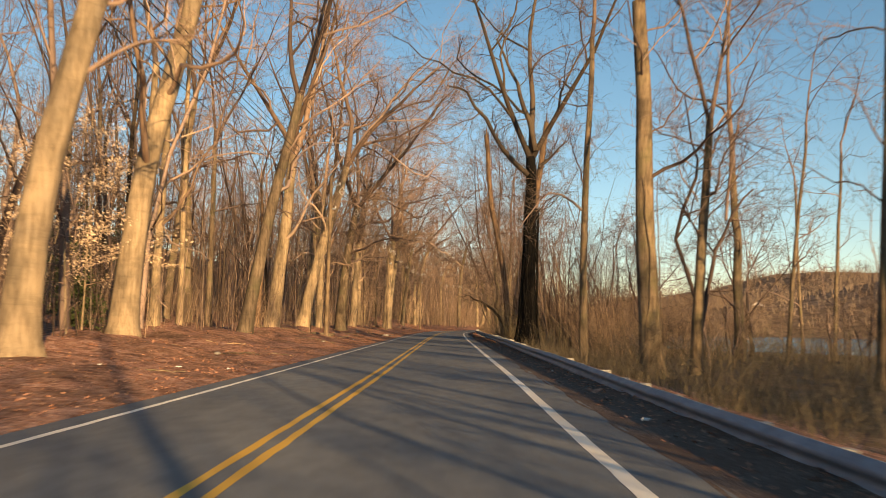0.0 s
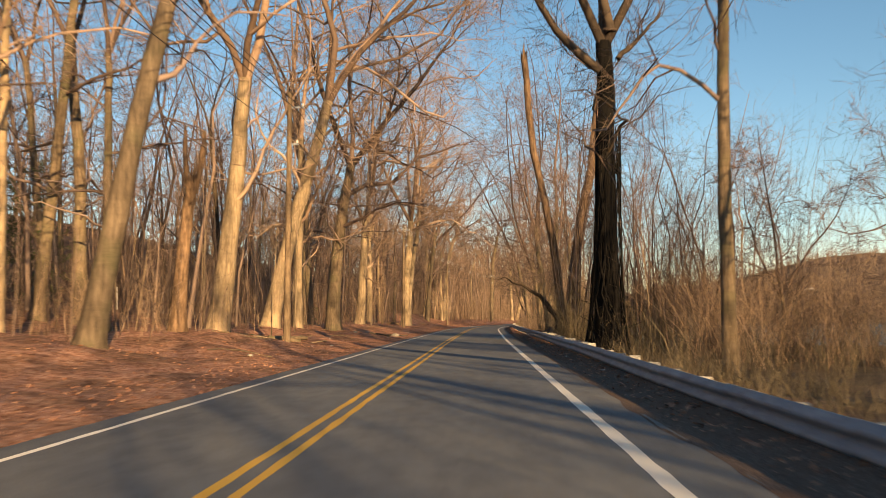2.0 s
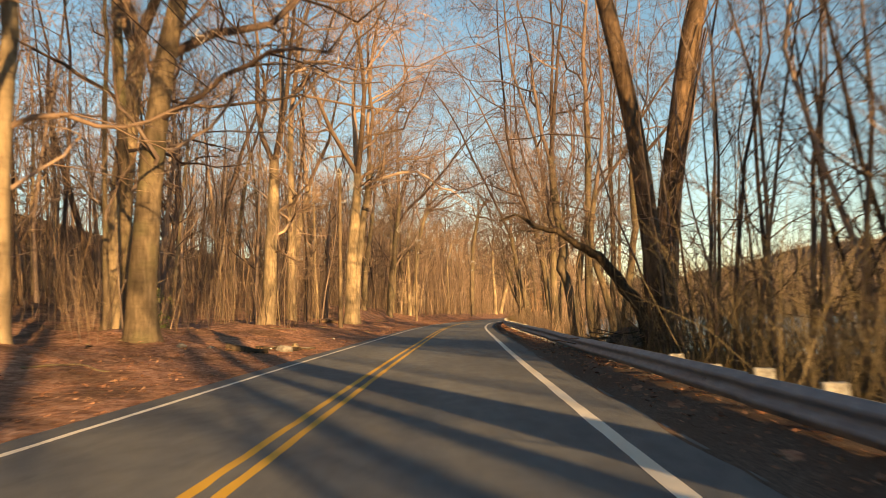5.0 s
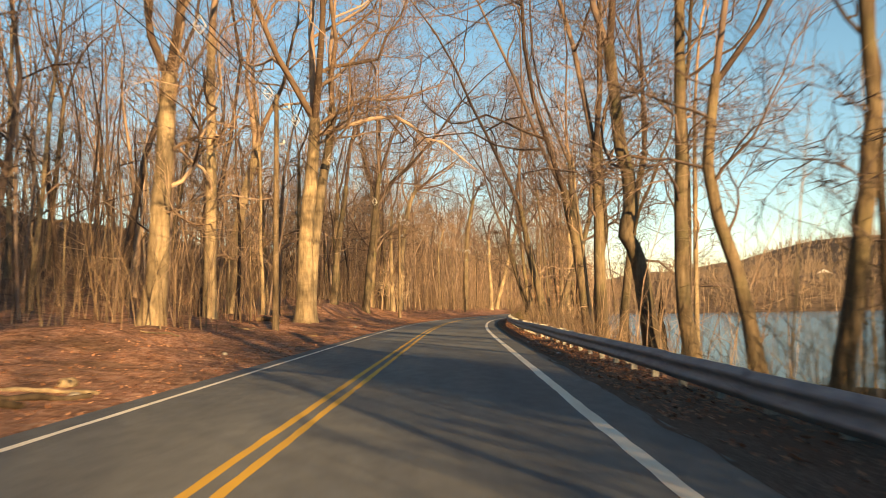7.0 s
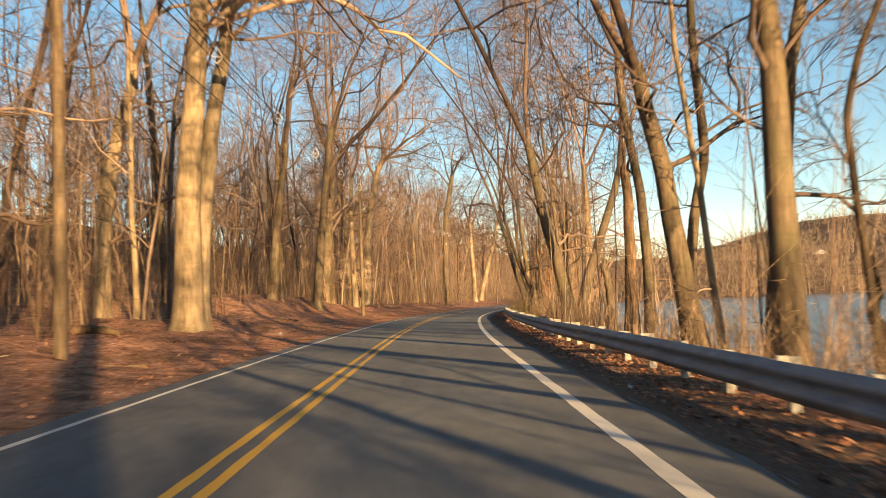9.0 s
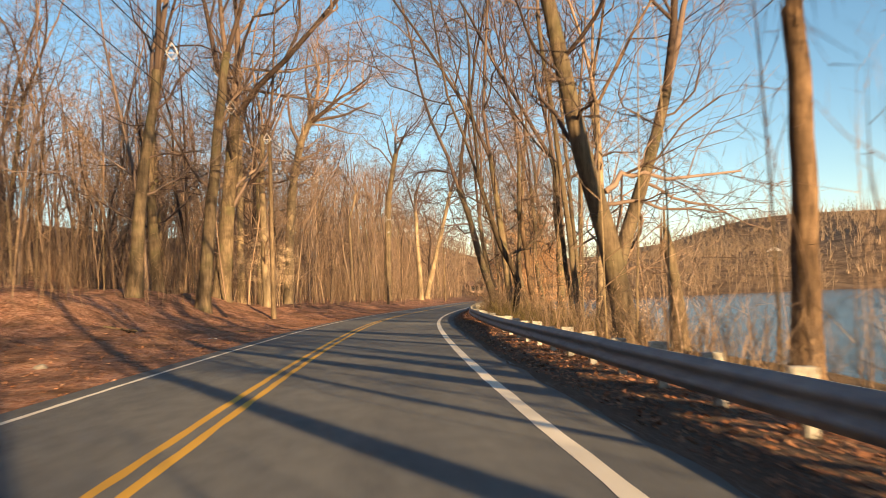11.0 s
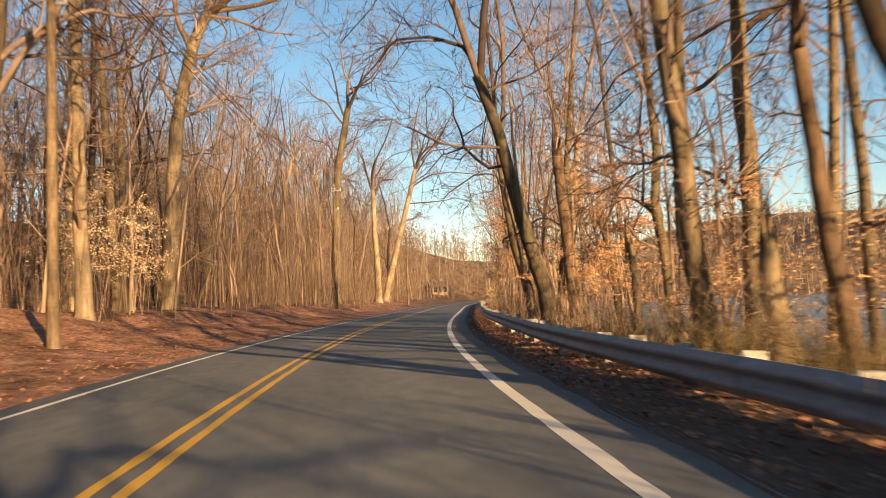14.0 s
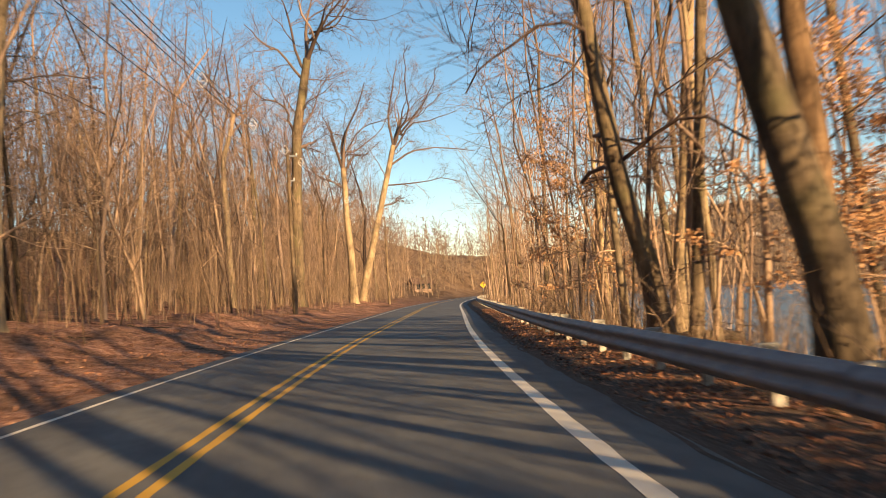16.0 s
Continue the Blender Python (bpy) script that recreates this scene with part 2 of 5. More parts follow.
WATER_Z = -1.25


def centre(y):
    """x of the yellow line at y (also for arrays)."""
    y = np.asarray(y, float)
    b = np.array(BEND)
    lo, hi = -24.0, -40 + 15 * (len(b) - 3)
    v = (np.clip(y, lo, hi) + 40) / 15
    i = np.clip(np.floor(v).astype(int), 1, len(b) - 3)
    v = v - i
    x = ((1 - v) ** 3 * b[i - 1] + (3 * v**3 - 6 * v**2 + 4) * b[i] + (-3 * v**3 + 3 * v**2 + 3 * v + 1) * b[i + 1] + v**3 * b[i + 2]) / 6
    return x + np.clip(y - hi, 0, 30) * 0.4


def smooth(a, lo, hi):
    v = np.clip((np.asarray(a, float) - lo) / (hi - lo), 0, 1)
    return v * v * (3 - 2 * v)


def wave(x, y, size, seed=0.0):
    """Soft lumps, -1 to 1."""
    a = np.sin(x / size * 1.7 + seed) * np.cos(y / size * 1.3 + seed * 2.1)
    return 0.6 * a + 0.4 * np.sin((x * 0.8 + y * 1.1) / size * 2.3 + seed * 3.7)


def shore(y):
    """How far right of the centre line the water begins."""
    return 46 - 33.5 * smooth(y, 55, 98) + 1.2 * np.sin(np.asarray(y) / 9.0)


def land(x, y):
    """Height of the ground."""
    x, y = np.asarray(x, float), np.asarray(y, float)
    u = x - centre(y)
    steep = 1 + 0.5 * smooth(y, 120, 150) * (1 - 0.5 * smooth(y, 165, 200))
    left = 0.22 * smooth(-u, 3.4, 6.5) + 0.55 * steep * smooth(-u, 5.5, 11) + 1.2 * smooth(-u, 11, 26) + 2.6 * steep * smooth(-u, 18, 50) + 11 * smooth(-u, 17, 80) + 9 * smooth(-u, 60, 190)
    left = left + 0.95 * smooth(-u, 8.6, 12.5) * smooth(y, 134, 146) * (1 - smooth(y, 164, 174))
    left = left + (0.26 * wave(x, y, 3.1, 1.0) + 0.11 * wave(x, y, 1.1, 4.0) + 0.06 * wave(x, y, 0.6, 2.0)) * smooth(-u, 3.6, 7) + 0.8 * wave(x, y, 23, 2.0) * smooth(-u, 20, 60)
    edge = shore(y)
    heap = 0.15 - 0.1 * smooth(y, 72, 90) + 0.12 * smooth(y, 137, 142) * (1 - smooth(y, 150, 157))
    right = -0.05 * smooth(u, 3.9, 4.4) + heap * smooth(u, 4.5, 5.3) - (0.5 + heap) * smooth(u, 5.7, 9.0) - 1.6 * smooth(u, edge - 3.5, edge + 3.0)
    right = right + (0.09 * wave(x, y, 2.3, 2.0)) * smooth(u, 5.5, 8)
    over = u - (215 - 125 * smooth(y, 220, 400))
    far = smooth(over, 0, 35) * 4 + smooth(over, 20, 130) * 25 - smooth(over, 140, 480) * 10
    far = far * (1 + 0.3 * wave(x, y, 120, 0.6))
    ahead = smooth(y, 322, 440) * 13 * (1 - 0.85 * smooth(-u, 50, 130)) + smooth(y, 330, 420) * 2.2 * smooth(u, 8, 20)
    road = np.abs(u - 0.45) < 3.9
    z = np.where(u < 0, left, right + far) + ahead * np.maximum(smooth(np.abs(u), 5, 24), smooth(y, 385, 425))
    behind = smooth(-y, 60, 300) * 12
    return np.where(road & (y < 400), -0.06, z + behind * (np.abs(u) > 4))


def mesh_object(name, verts, faces, mat, parent=None, label="", shade=True):
    me = bpy.data.meshes.new(name)
    verts, faces = np.asarray(verts, np.float32), np.asarray(faces, np.int32)
    n = faces.shape[1]
    me.vertices.add(len(verts))
    me.vertices.foreach_set("co", verts.ravel())
    me.loops.add(faces.size)
    me.loops.foreach_set("vertex_index", faces.ravel())
    me.polygons.add(len(faces))
    me.polygons.foreach_set("loop_start", np.arange(0, faces.size, n, dtype=np.int32))
    me.polygons.foreach_set("use_smooth", np.full(len(faces), shade))
    me.update(calc_edges=True)
    me.materials.append(mat)
    ob = new(name, me)
    ob.parent = parent
    if label:
        tagged(ob, label)
    return ob


def part(name, bm, mat, parent, label=""):
    me = bpy.data.meshes.new(name)
    bm.to_mesh(me)
    bm.free()
    me.materials.append(mat)
    ob = new(name, me)
    ob.parent = parent
    if label:
        tagged(ob, label)
    return ob


def grid(rows, cols, xyz):
    """Vertices and quads of a sheet; xyz(a, b) takes two arrays."""
    a, b = np.meshgrid(rows, cols, indexing="ij")
    x, y, z = xyz(a, b)
    v = np.stack([x, y, z], -1).reshape(-1, 3)
    i, j = np.meshgrid(np.arange(len(rows) - 1), np.arange(len(cols) - 1), indexing="ij")
    k = (i * len(cols) + j).ravel()
    return v, np.stack([k, k + 1, k + len(cols) + 1, k + len(cols)], 1)


def strip(y0, y1, step, section):
    """A band along the road: section is a list of (u, z), from left to right."""
    ys = np.arange(y0, y1 + step / 2, step)
    us, zs = np.array([s[0] for s in section], float), np.array([s[1] for s in section], float)
    slope = (centre(ys + 0.5) - centre(ys - 0.5))[:, None]
    n = np.sqrt(1 + slope**2)
    x, y = centre(ys)[:, None] + us / n, ys[:, None] - us * slope / n
    v = np.stack([x, y, np.broadcast_to(zs, x.shape)], -1).reshape(-1, 3)
    i, j = np.meshgrid(np.arange(len(ys) - 1), np.arange(len(us) - 1), indexing="ij")
    k = (i * len(us) + j).ravel()
    return v, np.stack([k, k + 1, k + len(us) + 1, k + len(us)], 1)


def on_road(u, y):
    """x, y of a place u metres right of the centre line."""
    slope = float(centre(y + 0.5) - centre(y - 0.5))
    n = math.sqrt(1 + slope * slope)
    return float(centre(y)) + u / n, y - u * slope / n


def spread(lo, hi, n, power):
    v = np.linspace(0, 1, n) ** power
    return lo + (hi - lo) * v


us = np.concatenate([-spread(14, 900, 40, 2.6)[::-1], np.arange(-13.6, -2.9, 0.4), np.array([-2.4, 0.0, 2.4]), np.arange(3.8, 14, 0.4), spread(14.2, 1400, 60, 2.2)])
ys = np.concatenate([-spread(30, 900, 24, 2.2)[::-1], np.arange(-29, 262, 1.4), spread(263, 1500, 44, 2.0)])
v, f = grid(us, ys, lambda a, b: (centre(b) + a, b, land(centre(b) + a, b)))
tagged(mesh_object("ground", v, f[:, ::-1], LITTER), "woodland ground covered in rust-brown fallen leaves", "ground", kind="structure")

v, f = grid(np.array([4.0, 30, 60, 120, 250, 420]), np.arange(-300, 1300, 40.0), lambda a, b: (centre(np.minimum(b, 300)) + a, b, 0 * a + WATER_Z))
tagged(mesh_object("water", v, f[:, ::-1], WATER), "still grey-blue pond beyond the guardrail", "pond", kind="structure")

v, f = strip(-60, 398, 1.0, [(-3.25, -0.06), (-3.1, -0.0093), (-1.5, -0.0045), (0, 0), (1.7, -0.0051), (3.9, -0.0117), (4.25, -0.022), (4.45, -0.09)])
tagged(mesh_object("road", v, f, ASPHALT), "two-lane grey asphalt road striped with tree shadows", "road", kind="structure")


v, f = strip(-60, 330, 0.5, [(4.2, -0.013), (4.5, 0), (4.8, 0), (5.0, 0), (5.2, 0), (5.4, 0), (5.62, 0), (5.75, -0.25)])
inner = (np.arange(len(v)) % 8 > 0) & (np.arange(len(v)) % 8 < 7)
v[inner, 2] = land(v[inner, 0], v[inner, 1]) + 0.012 + np.random.default_rng(9).normal(0, 0.006, inner.sum())
edge_rng = np.random.default_rng(10)
shift = np.convolve(edge_rng.normal(0, 0.07, len(v[::8]) + 2), [0.3, 0.4, 0.3], "valid")
v[::8, 0] += shift
v[::8, 2] = np.interp(4.2 + shift, [3.9, 4.25, 4.45], [-0.0117, -0.022, -0.09]) + 0.002
tagged(mesh_object("shoulder", v, f, GRIT), "dark dirt shoulder under the guardrail", "shoulder", kind="structure")


def line(name, u, width, mat, label, seed):
    rng = np.random.default_rng(seed)
    v, f = strip(-60, 396, 0.5, [(u - width / 2, 0.003 - abs(u) * 0.003), (u, 0.0035 - abs(u) * 0.003), (u + width / 2, 0.003 - abs(u) * 0.003)])
    v[::3, 0] += rng.normal(0, 0.006, len(v) // 3)
    v[2::3, 0] += rng.normal(0, 0.006, len(v) // 3)
    tagged(mesh_object(name, v, f, mat), label, "road marking", kind="structure")


line("edge_line", LEFT, 0.11, WHITE_PAINT, "thin worn white edge line on asphalt", 1)
line("edge_line", RIGHT, 0.17, WHITE_PAINT, "broad white edge line on asphalt", 2)
line("centre_line", -0.13, 0.11, YELLOW_PAINT, "yellow stripe of the double centre line", 3)
line("centre_line", 0.13, 0.11, YELLOW_PAINT, "yellow stripe of the double centre line", 4)


# ---- guardrail ----
def sunk(y):
    """How far the old stretch of rail has settled into its verge."""
    return 0.27 * (1 - float(smooth(y, -5, 72)))


def guardrail():
    rail = tagged(new("guardrail"), "weathered galvanised steel guardrail on pale posts along the road", "guardrail")
    top, bottom = 0.57, 0.19
    wave_z = np.linspace(top, bottom, 13)
    k = np.linspace(0, 1, 13)
    depth = RAIL + 0.042 * np.cos(k * 4 * math.pi)
    front = list(zip(depth, wave_z))
    section = front + [(d + 0.012, z) for d, z in front[::-1]] + [front[0]]
    y = -40.0
    while y < 330:
        y2 = y + 3.81
        v, f = strip(y, y2 + 0.12, 0.655, section)
        sag = 0.012 * math.sin(y * 0.31) + 0.015 * math.sin(y * 0.083)
        v[:, 2] += sag - 0.27 * (1 - smooth(v[:, 1], -5, 72))
        v[:, 0] -= 0.006 * (int(y / 3.81) % 2)
        mesh_object("rail_panel", v, f, STEEL, rail)
        y = y2
    bm = bmesh.new()
    for w, d, h, x in ((0.09, 0.12, 1.09, 0.1), (0.08, 0.12, 0.32, -0.01)):
        m = Matrix.Translation((x, 0, 0.02 if h > 1 else 0.41)) @ Matrix.Diagonal((d, w, h, 1))
        bmesh.ops.create_cube(bm, size=1, matrix=m)
    bmesh.ops.bevel(bm, geom=bm.edges[:], offset=0.008, segments=1, affect="EDGES")
    me = bpy.data.meshes.new("post")
    bm.to_mesh(me)
    bm.free()
    me.materials.append(POST)
    y, rng = -40.0, random.Random(4)
    while y < 330:
        ob = new("post", me)
        x, yy = on_road(RAIL + 0.17, y)
        ob.parent = rail
        ob.matrix_basis = pose(x, yy, 0.02 - 1.2 * sunk(yy) - 0.08 * float(smooth(yy, 64, 70) * (1 - smooth(yy, 92, 97))) + rng.uniform(-0.05, 0.03), rng.uniform(-2.5, 2.5), rng.uniform(-2.5, 2.5), -math.degrees(math.atan(float(centre(y + 1) - centre(y - 1)) / 2)))
        y += 1.905
    bolt_bm = bmesh.new()
    bmesh.ops.create_cone(bolt_bm, cap_ends=True, segments=8, radius1=0.022, radius2=0.014, depth=0.02, matrix=pose(0, 0, 0, 0, -90, 0))
    bolt = bpy.data.meshes.new("bolt")
    bolt_bm.to_mesh(bolt)
    bolt_bm.free()
    bolt.materials.append(STEEL)
    y = -40.0
    while y < 200:
        x, yy = on_road(RAIL + 0.028, y)
        ob = new("bolt", bolt)
        ob.parent = rail
        ob.location = (x, yy, 0.38 - sunk(yy))
        y += 1.905


guardrail()


# ---- trees ----
def tube(P, R, sides):
    """Tapered tubes round N polylines of K points: vertices and quads."""
    N, K, _ = P.shape
    T = np.gradient(P, axis=1)
    T /= np.linalg.norm(T, axis=2, keepdims=True) + 1e-9
    ref = np.where(np.abs(T[:, :1, 2:3]) > 0.8, np.array([1.0, 0, 0]), np.array([0, 0, 1.0]))
    A = np.cross(T, ref)
    A /= np.linalg.norm(A, axis=2, keepdims=True) + 1e-9
    B = np.cross(T, A)
    ang = np.arange(sides) * 2 * math.pi / sides
    V = P[:, :, None] + R[:, :, None, None] * (A[:, :, None] * np.cos(ang)[:, None] + B[:, :, None] * np.sin(ang)[:, None])
    base = np.arange(N)[:, None, None] * K * sides + np.arange(K - 1)[None, :, None] * sides
    j = np.arange(sides)
    f = np.stack([base + j, base + (j + 1) % sides, base + sides + (j + 1) % sides, base + sides + j], -1)
    return V.reshape(-1, 3), f.reshape(-1, 4)


def spike(P, R):
    """Three-sided twigs that run out to a point: vertices and triangles."""
    N, K, _ = P.shape
    v, f = tube(P[:, : max(K - 1, 2)], R[:, : max(K - 1, 2)], 3)
    rings = max(K - 1, 2)
    v = v.reshape(N, rings * 3, 3)
    if K == 2:
        v = v[:, :3]
        rings = 1
    v = np.concatenate([v, P[:, -1:]], 1).reshape(-1, 3)
    n = rings * 3 + 1
    start = np.arange(N)[:, None] * n
    tris = []
    for k in range(rings - 1):
        for j in range(3):
            a, c = k * 3 + j, k * 3 + (j + 1) % 3
            tris += [(a, c, c + 3), (a, c + 3, a + 3)]
    for j in range(3):
        a, c = (rings - 1) * 3 + j, (rings - 1) * 3 + (j + 1) % 3
        tris.append((a, c, rings * 3))
    return v, (start[:, :, None] + np.array(tris)[None]).reshape(-1, 3)


def join(pieces):
    vs, fs, at = [], [], 0
    for v, f in pieces:
        if f.shape[1] == 4:
            f = np.concatenate([f[:, [0, 1, 2]], f[:, [0, 2, 3]]])
        vs.append(v)
        fs.append(f + at)
        at += len(v)
    return np.concatenate(vs), np.concatenate(fs)


def sprout(rng, P, R, n, span, length, angle, K, up=0.0, wig=0.12, thick=0.6, droop=0.0, ratio=0.016, tip=0.25, low=0.004, pull=None):
    """n children on every polyline: their polylines and radii."""
    N, Kp, _ = P.shape
    s = (span[0] + (span[1] - span[0]) * (np.arange(n)[None] + rng.random((N, n))) / n)
    at = s * (Kp - 1)
    i = np.clip(at.astype(int), 0, Kp - 2)
    w = (at - i)[..., None]
    rows = np.arange(N)[:, None]
    pos = P[rows, i] * (1 - w) + P[rows, i + 1] * w
    tan = P[rows, i + 1] - P[rows, i]
    tan /= np.linalg.norm(tan, axis=-1, keepdims=True) + 1e-9
    rad = (R[rows, i] * (1 - w[..., 0]) + R[rows, i + 1] * w[..., 0])
    side = np.cross(tan, rng.normal(size=tan.shape))
    side /= np.linalg.norm(side, axis=-1, keepdims=True) + 1e-9
    a = np.radians(rng.uniform(angle[0], angle[1], s.shape))[..., None]
    if pull is not None:
        side = side + np.array([pull[0], pull[1], 0.0])
        side /= np.linalg.norm(side, axis=-1, keepdims=True) + 1e-9
    d = tan * np.cos(a) + side * np.sin(a)
    L = rng.uniform(length[0], length[1], s.shape) * (1.15 - 0.55 * (s - span[0]) / (span[1] - span[0] + 1e-6))
    d, pos, L, rad = d.reshape(-1, 3), pos.reshape(-1, 3), L.reshape(-1), rad.reshape(-1)
    r0 = np.maximum(np.minimum(rad * thick, L * ratio), low)
    out = [pos]
    step = (L / (K - 1))[:, None]
    for k in range(K - 1):
        d = d + rng.normal(0, wig, d.shape) + np.array([0, 0, up - droop * k])
        d /= np.linalg.norm(d, axis=1, keepdims=True)
        out.append(out[-1] + d * step)
    taper = 1 - (1 - tip) * np.linspace(0, 1, K)
    return np.stack(out, 1), r0[:, None] * taper[None]


def leaves_at(rng, P, per, size, spread_=(0.12, 0.12, 0.12)):
    """Folded leaves of two quads along polylines."""
    N, K, _ = P.shape
    n = N * per
    row, k = rng.integers(0, N, n), rng.random(n) * (K - 1.001)
    i = k.astype(int)
    w = (k - i)[:, None]
    c = P[row, i] * (1 - w) + P[row, i + 1] * w + rng.normal(0, spread_, (n, 3))
    return leaf_quads(rng, c, size)


def leaf_quads(rng, c, size, flat=False):
    n = len(c)
    a = rng.normal(size=(n, 3))
    if flat:
        a[:, 2] *= 0.25
    a /= np.linalg.norm(a, axis=1, keepdims=True)
    b = np.cross(a, rng.normal(size=(n, 3)))
    if flat:
        b = np.cross(a, np.array([0, 0, 1.0]) + rng.normal(0, 0.35, (n, 3)))
    b /= np.linalg.norm(b, axis=1, keepdims=True) + 1e-9
    nrm = np.cross(a, b)
    L = (size * rng.uniform(0.7, 1.3, n))[:, None]
    v = np.stack([c - a * L * 0.5, c + b * L * 0.28 + nrm * L * 0.13, c + a * L * 0.5, c - b * L * 0.28 + nrm * L * 0.13], 1).reshape(-1, 3)
    k = np.arange(n)[:, None] * 4
    return v, np.concatenate([k + np.array([[0, 1, 2]]), k + np.array([[0, 2, 3]])]).astype(np.int32)


def trunk_line(rng, h, lean, bow, K=15, wob=0.05, axis=None):
    """A trunk's middle line: a lean and a bow, or bends given as (height, offset) pairs."""
    if axis:
        z = np.linspace(0, 1, 28) * h
        fine_z = np.linspace(0, h, 400)
        off = np.interp(fine_z, [0.0] + [a[0] for a in axis], [0.0] + [a[1] for a in axis])
        pad = np.concatenate([np.full(7, off[0]), off, off[-1] + (off[-1] - off[-8]) / 7 * np.arange(1, 8)])
        off = np.convolve(pad, np.ones(15) / 15, "valid")
        return np.stack([np.interp(z, fine_z, off), lean[1] * z + np.cumsum(rng.normal(0, 0.012, 28)), z], 1)
    z = np.linspace(0, 1, K) ** 1.25 * h
    zc = np.minimum(z, 12.0)
    ofs = np.outer(z, lean) + np.outer(zc**2 + np.maximum(z - 12, 0) * 9, bow)
    walkx = np.cumsum(rng.normal(0, wob, (K, 2)), 0) * np.linspace(0, 1, K)[:, None]
    return np.concatenate([ofs + walkx, z[:, None]], 1)


def trunk_mesh(rng, line_, r, top, sides=12, flare=0.32):
    K = len(line_)
    z = line_[:, 2]
    s = z / z[-1]
    rad = r * ((1 - s) + top * s) * (1 + flare * np.exp(-z / 0.45) + 0.12 * np.exp(-z / 2.0))
    v, f = tube(line_[None], rad[None], sides)
    ring = np.arange(len(v)) % sides
    lump = np.sin(ring * 2.1 + rng.uniform(0, 6)) * 0.5 + np.sin(ring * 3.7 + v[:, 2] * 0.7) * 0.5
    mid = np.repeat(line_, sides, 0)
    foot = np.exp(-v[:, 2] / 0.5)
    v[:, :2] = mid[:, :2] + (v[:, :2] - mid[:, :2]) * (1 + lump * (0.06 + 0.2 * foot))[:, None]
    return v, f, rad


TREES = 0


def grow_tree(x, y, r, h=20.0, lean=(0, 0), bow=(0, 0), fork=0.5, stems=3, limbs=5, low=0.35, fine=1.0, mats=None,
              label="tall bare tree with tan bark", group="", seed=None, spread_=(14, 30), sink=0.15, leaf=None, dense=1.0, name="tree", floor=None, band=None, axis=None, arms=()):
    """A bare tree: a leaning trunk that parts into stems, limbs, branches and twigs."""
    global TREES
    TREES += 1
    rng = np.random.default_rng(1000 + TREES if seed is None else seed)
    bark_, twig_ = mats or (BARK_TAN, TWIG_TAN)
    root = tagged(new(name), label, "tree", group)
    root.location = (x, y, (float(land(x, y)) if floor is None else floor) - sink)
    if group in (BANK, SHORE) and floor is None and h > 15:
        h, fork = h * 1.35, fork / 1.22
    hf, big = h * fork, min(h / 22, 1.4)
    if axis:
        hf = axis[-1][0]
    main = trunk_line(rng, hf, lean, bow, axis=axis)
    v, f, rad = trunk_mesh(rng, main, r, 0.62)
    mesh_object("trunk", v, f, bark_, root)
    P, R = main[None], rad[None]
    # stems go on from the top of the trunk
    d0 = main[-1] - main[-2]
    d0 /= np.linalg.norm(d0)
    K = 9
    stem, sr = [], []
    for k in range(stems):
        az = rng.uniform(0, 2 * math.pi) / stems + k * 2 * math.pi / stems
        a = math.radians(rng.uniform(*spread_)) if k or stems == 1 else math.radians(rng.uniform(2, 12))
        if stems == 1:
            a = math.radians(rng.uniform(1, 6))
        d = d0 * math.cos(a) + np.array([math.cos(az), math.sin(az), 0]) * math.sin(a)
        L = (h - hf) * rng.uniform(0.85, 1.1)
        pts = [main[-1] - d0 * 0.25]
        for _ in range(K - 1):
            d = d + rng.normal(0, 0.11, 3) + np.array([0, 0, 0.05])
            d /= np.linalg.norm(d)
            pts.append(pts[-1] + d * L / (K - 1))
        stem.append(pts)
        sr.append(rad[-1] * (0.95 if stems == 1 else rng.uniform(0.6, 0.8)) * np.linspace(1, 0.16, K))
    S, SR = np.array(stem), np.array(sr)
    pieces = [tube(S, SR, 7)]
    low_n = max(1, round(limbs * 0.9))
    wide = 1.6 if dense > 1.4 else 1.3 if dense > 1.2 else 1.0
    pull = (0.7 * wide, 0.15) if group == BANK else (-0.35, 0.1) if group == SHORE else None
    if band:
        k = int(np.argmin(np.abs(main[:, 2] - band)))
        P0 = np.array([main[k - 1] * (1 - s) + main[k] * s for s in (0.55, 0.6, 0.8, 1.0)])
        v, f = tube(P0[None], np.array([[0.9, 1.07, 1.07, 0.9]]) * rad[k], 12)
        mesh_object("strap", v, f, CABLE, root, "black strap round the trunk")
    slim = 0.011 if group == SHORE else 0.014
    L1, R1 = sprout(rng, S, SR, limbs, (0.12, 0.95), (h * 0.18 * wide, h * 0.37 * wide), (35, 72), 9, 0.06, 0.31, 0.6, pull=pull, ratio=slim)
    L0, R0 = sprout(rng, P, R, low_n, (low * 0.85, 0.97), (h * 0.13, h * (0.24 if group == SHORE else 0.32)), (45, 80), 9, 0.05, 0.31, 0.42, pull=pull, ratio=slim)
    L1, R1 = np.concatenate([L1, L0]), np.concatenate([R1, R0])
    for thick, *pts in arms:
        # a marked limb: its thickness, then (offset, height) along it
        k = np.linspace(0, len(pts) - 1, 9)
        off, up = (np.interp(k, np.arange(len(pts)), [p[i] for p in pts]) for i in (0, 1))
        bent = np.stack([off, 0.2 * np.sin(k * 1.3), up], 1)
        bent[1:-1] += rng.normal(0, 0.05, (7, 3))
        L1, R1 = np.concatenate([L1, bent[None]]), np.concatenate([R1, thick * np.linspace(1, 0.3, 9)[None]])
    pieces.append(tube(L1, R1, 5))
    nb = max(3, round(6 * dense))
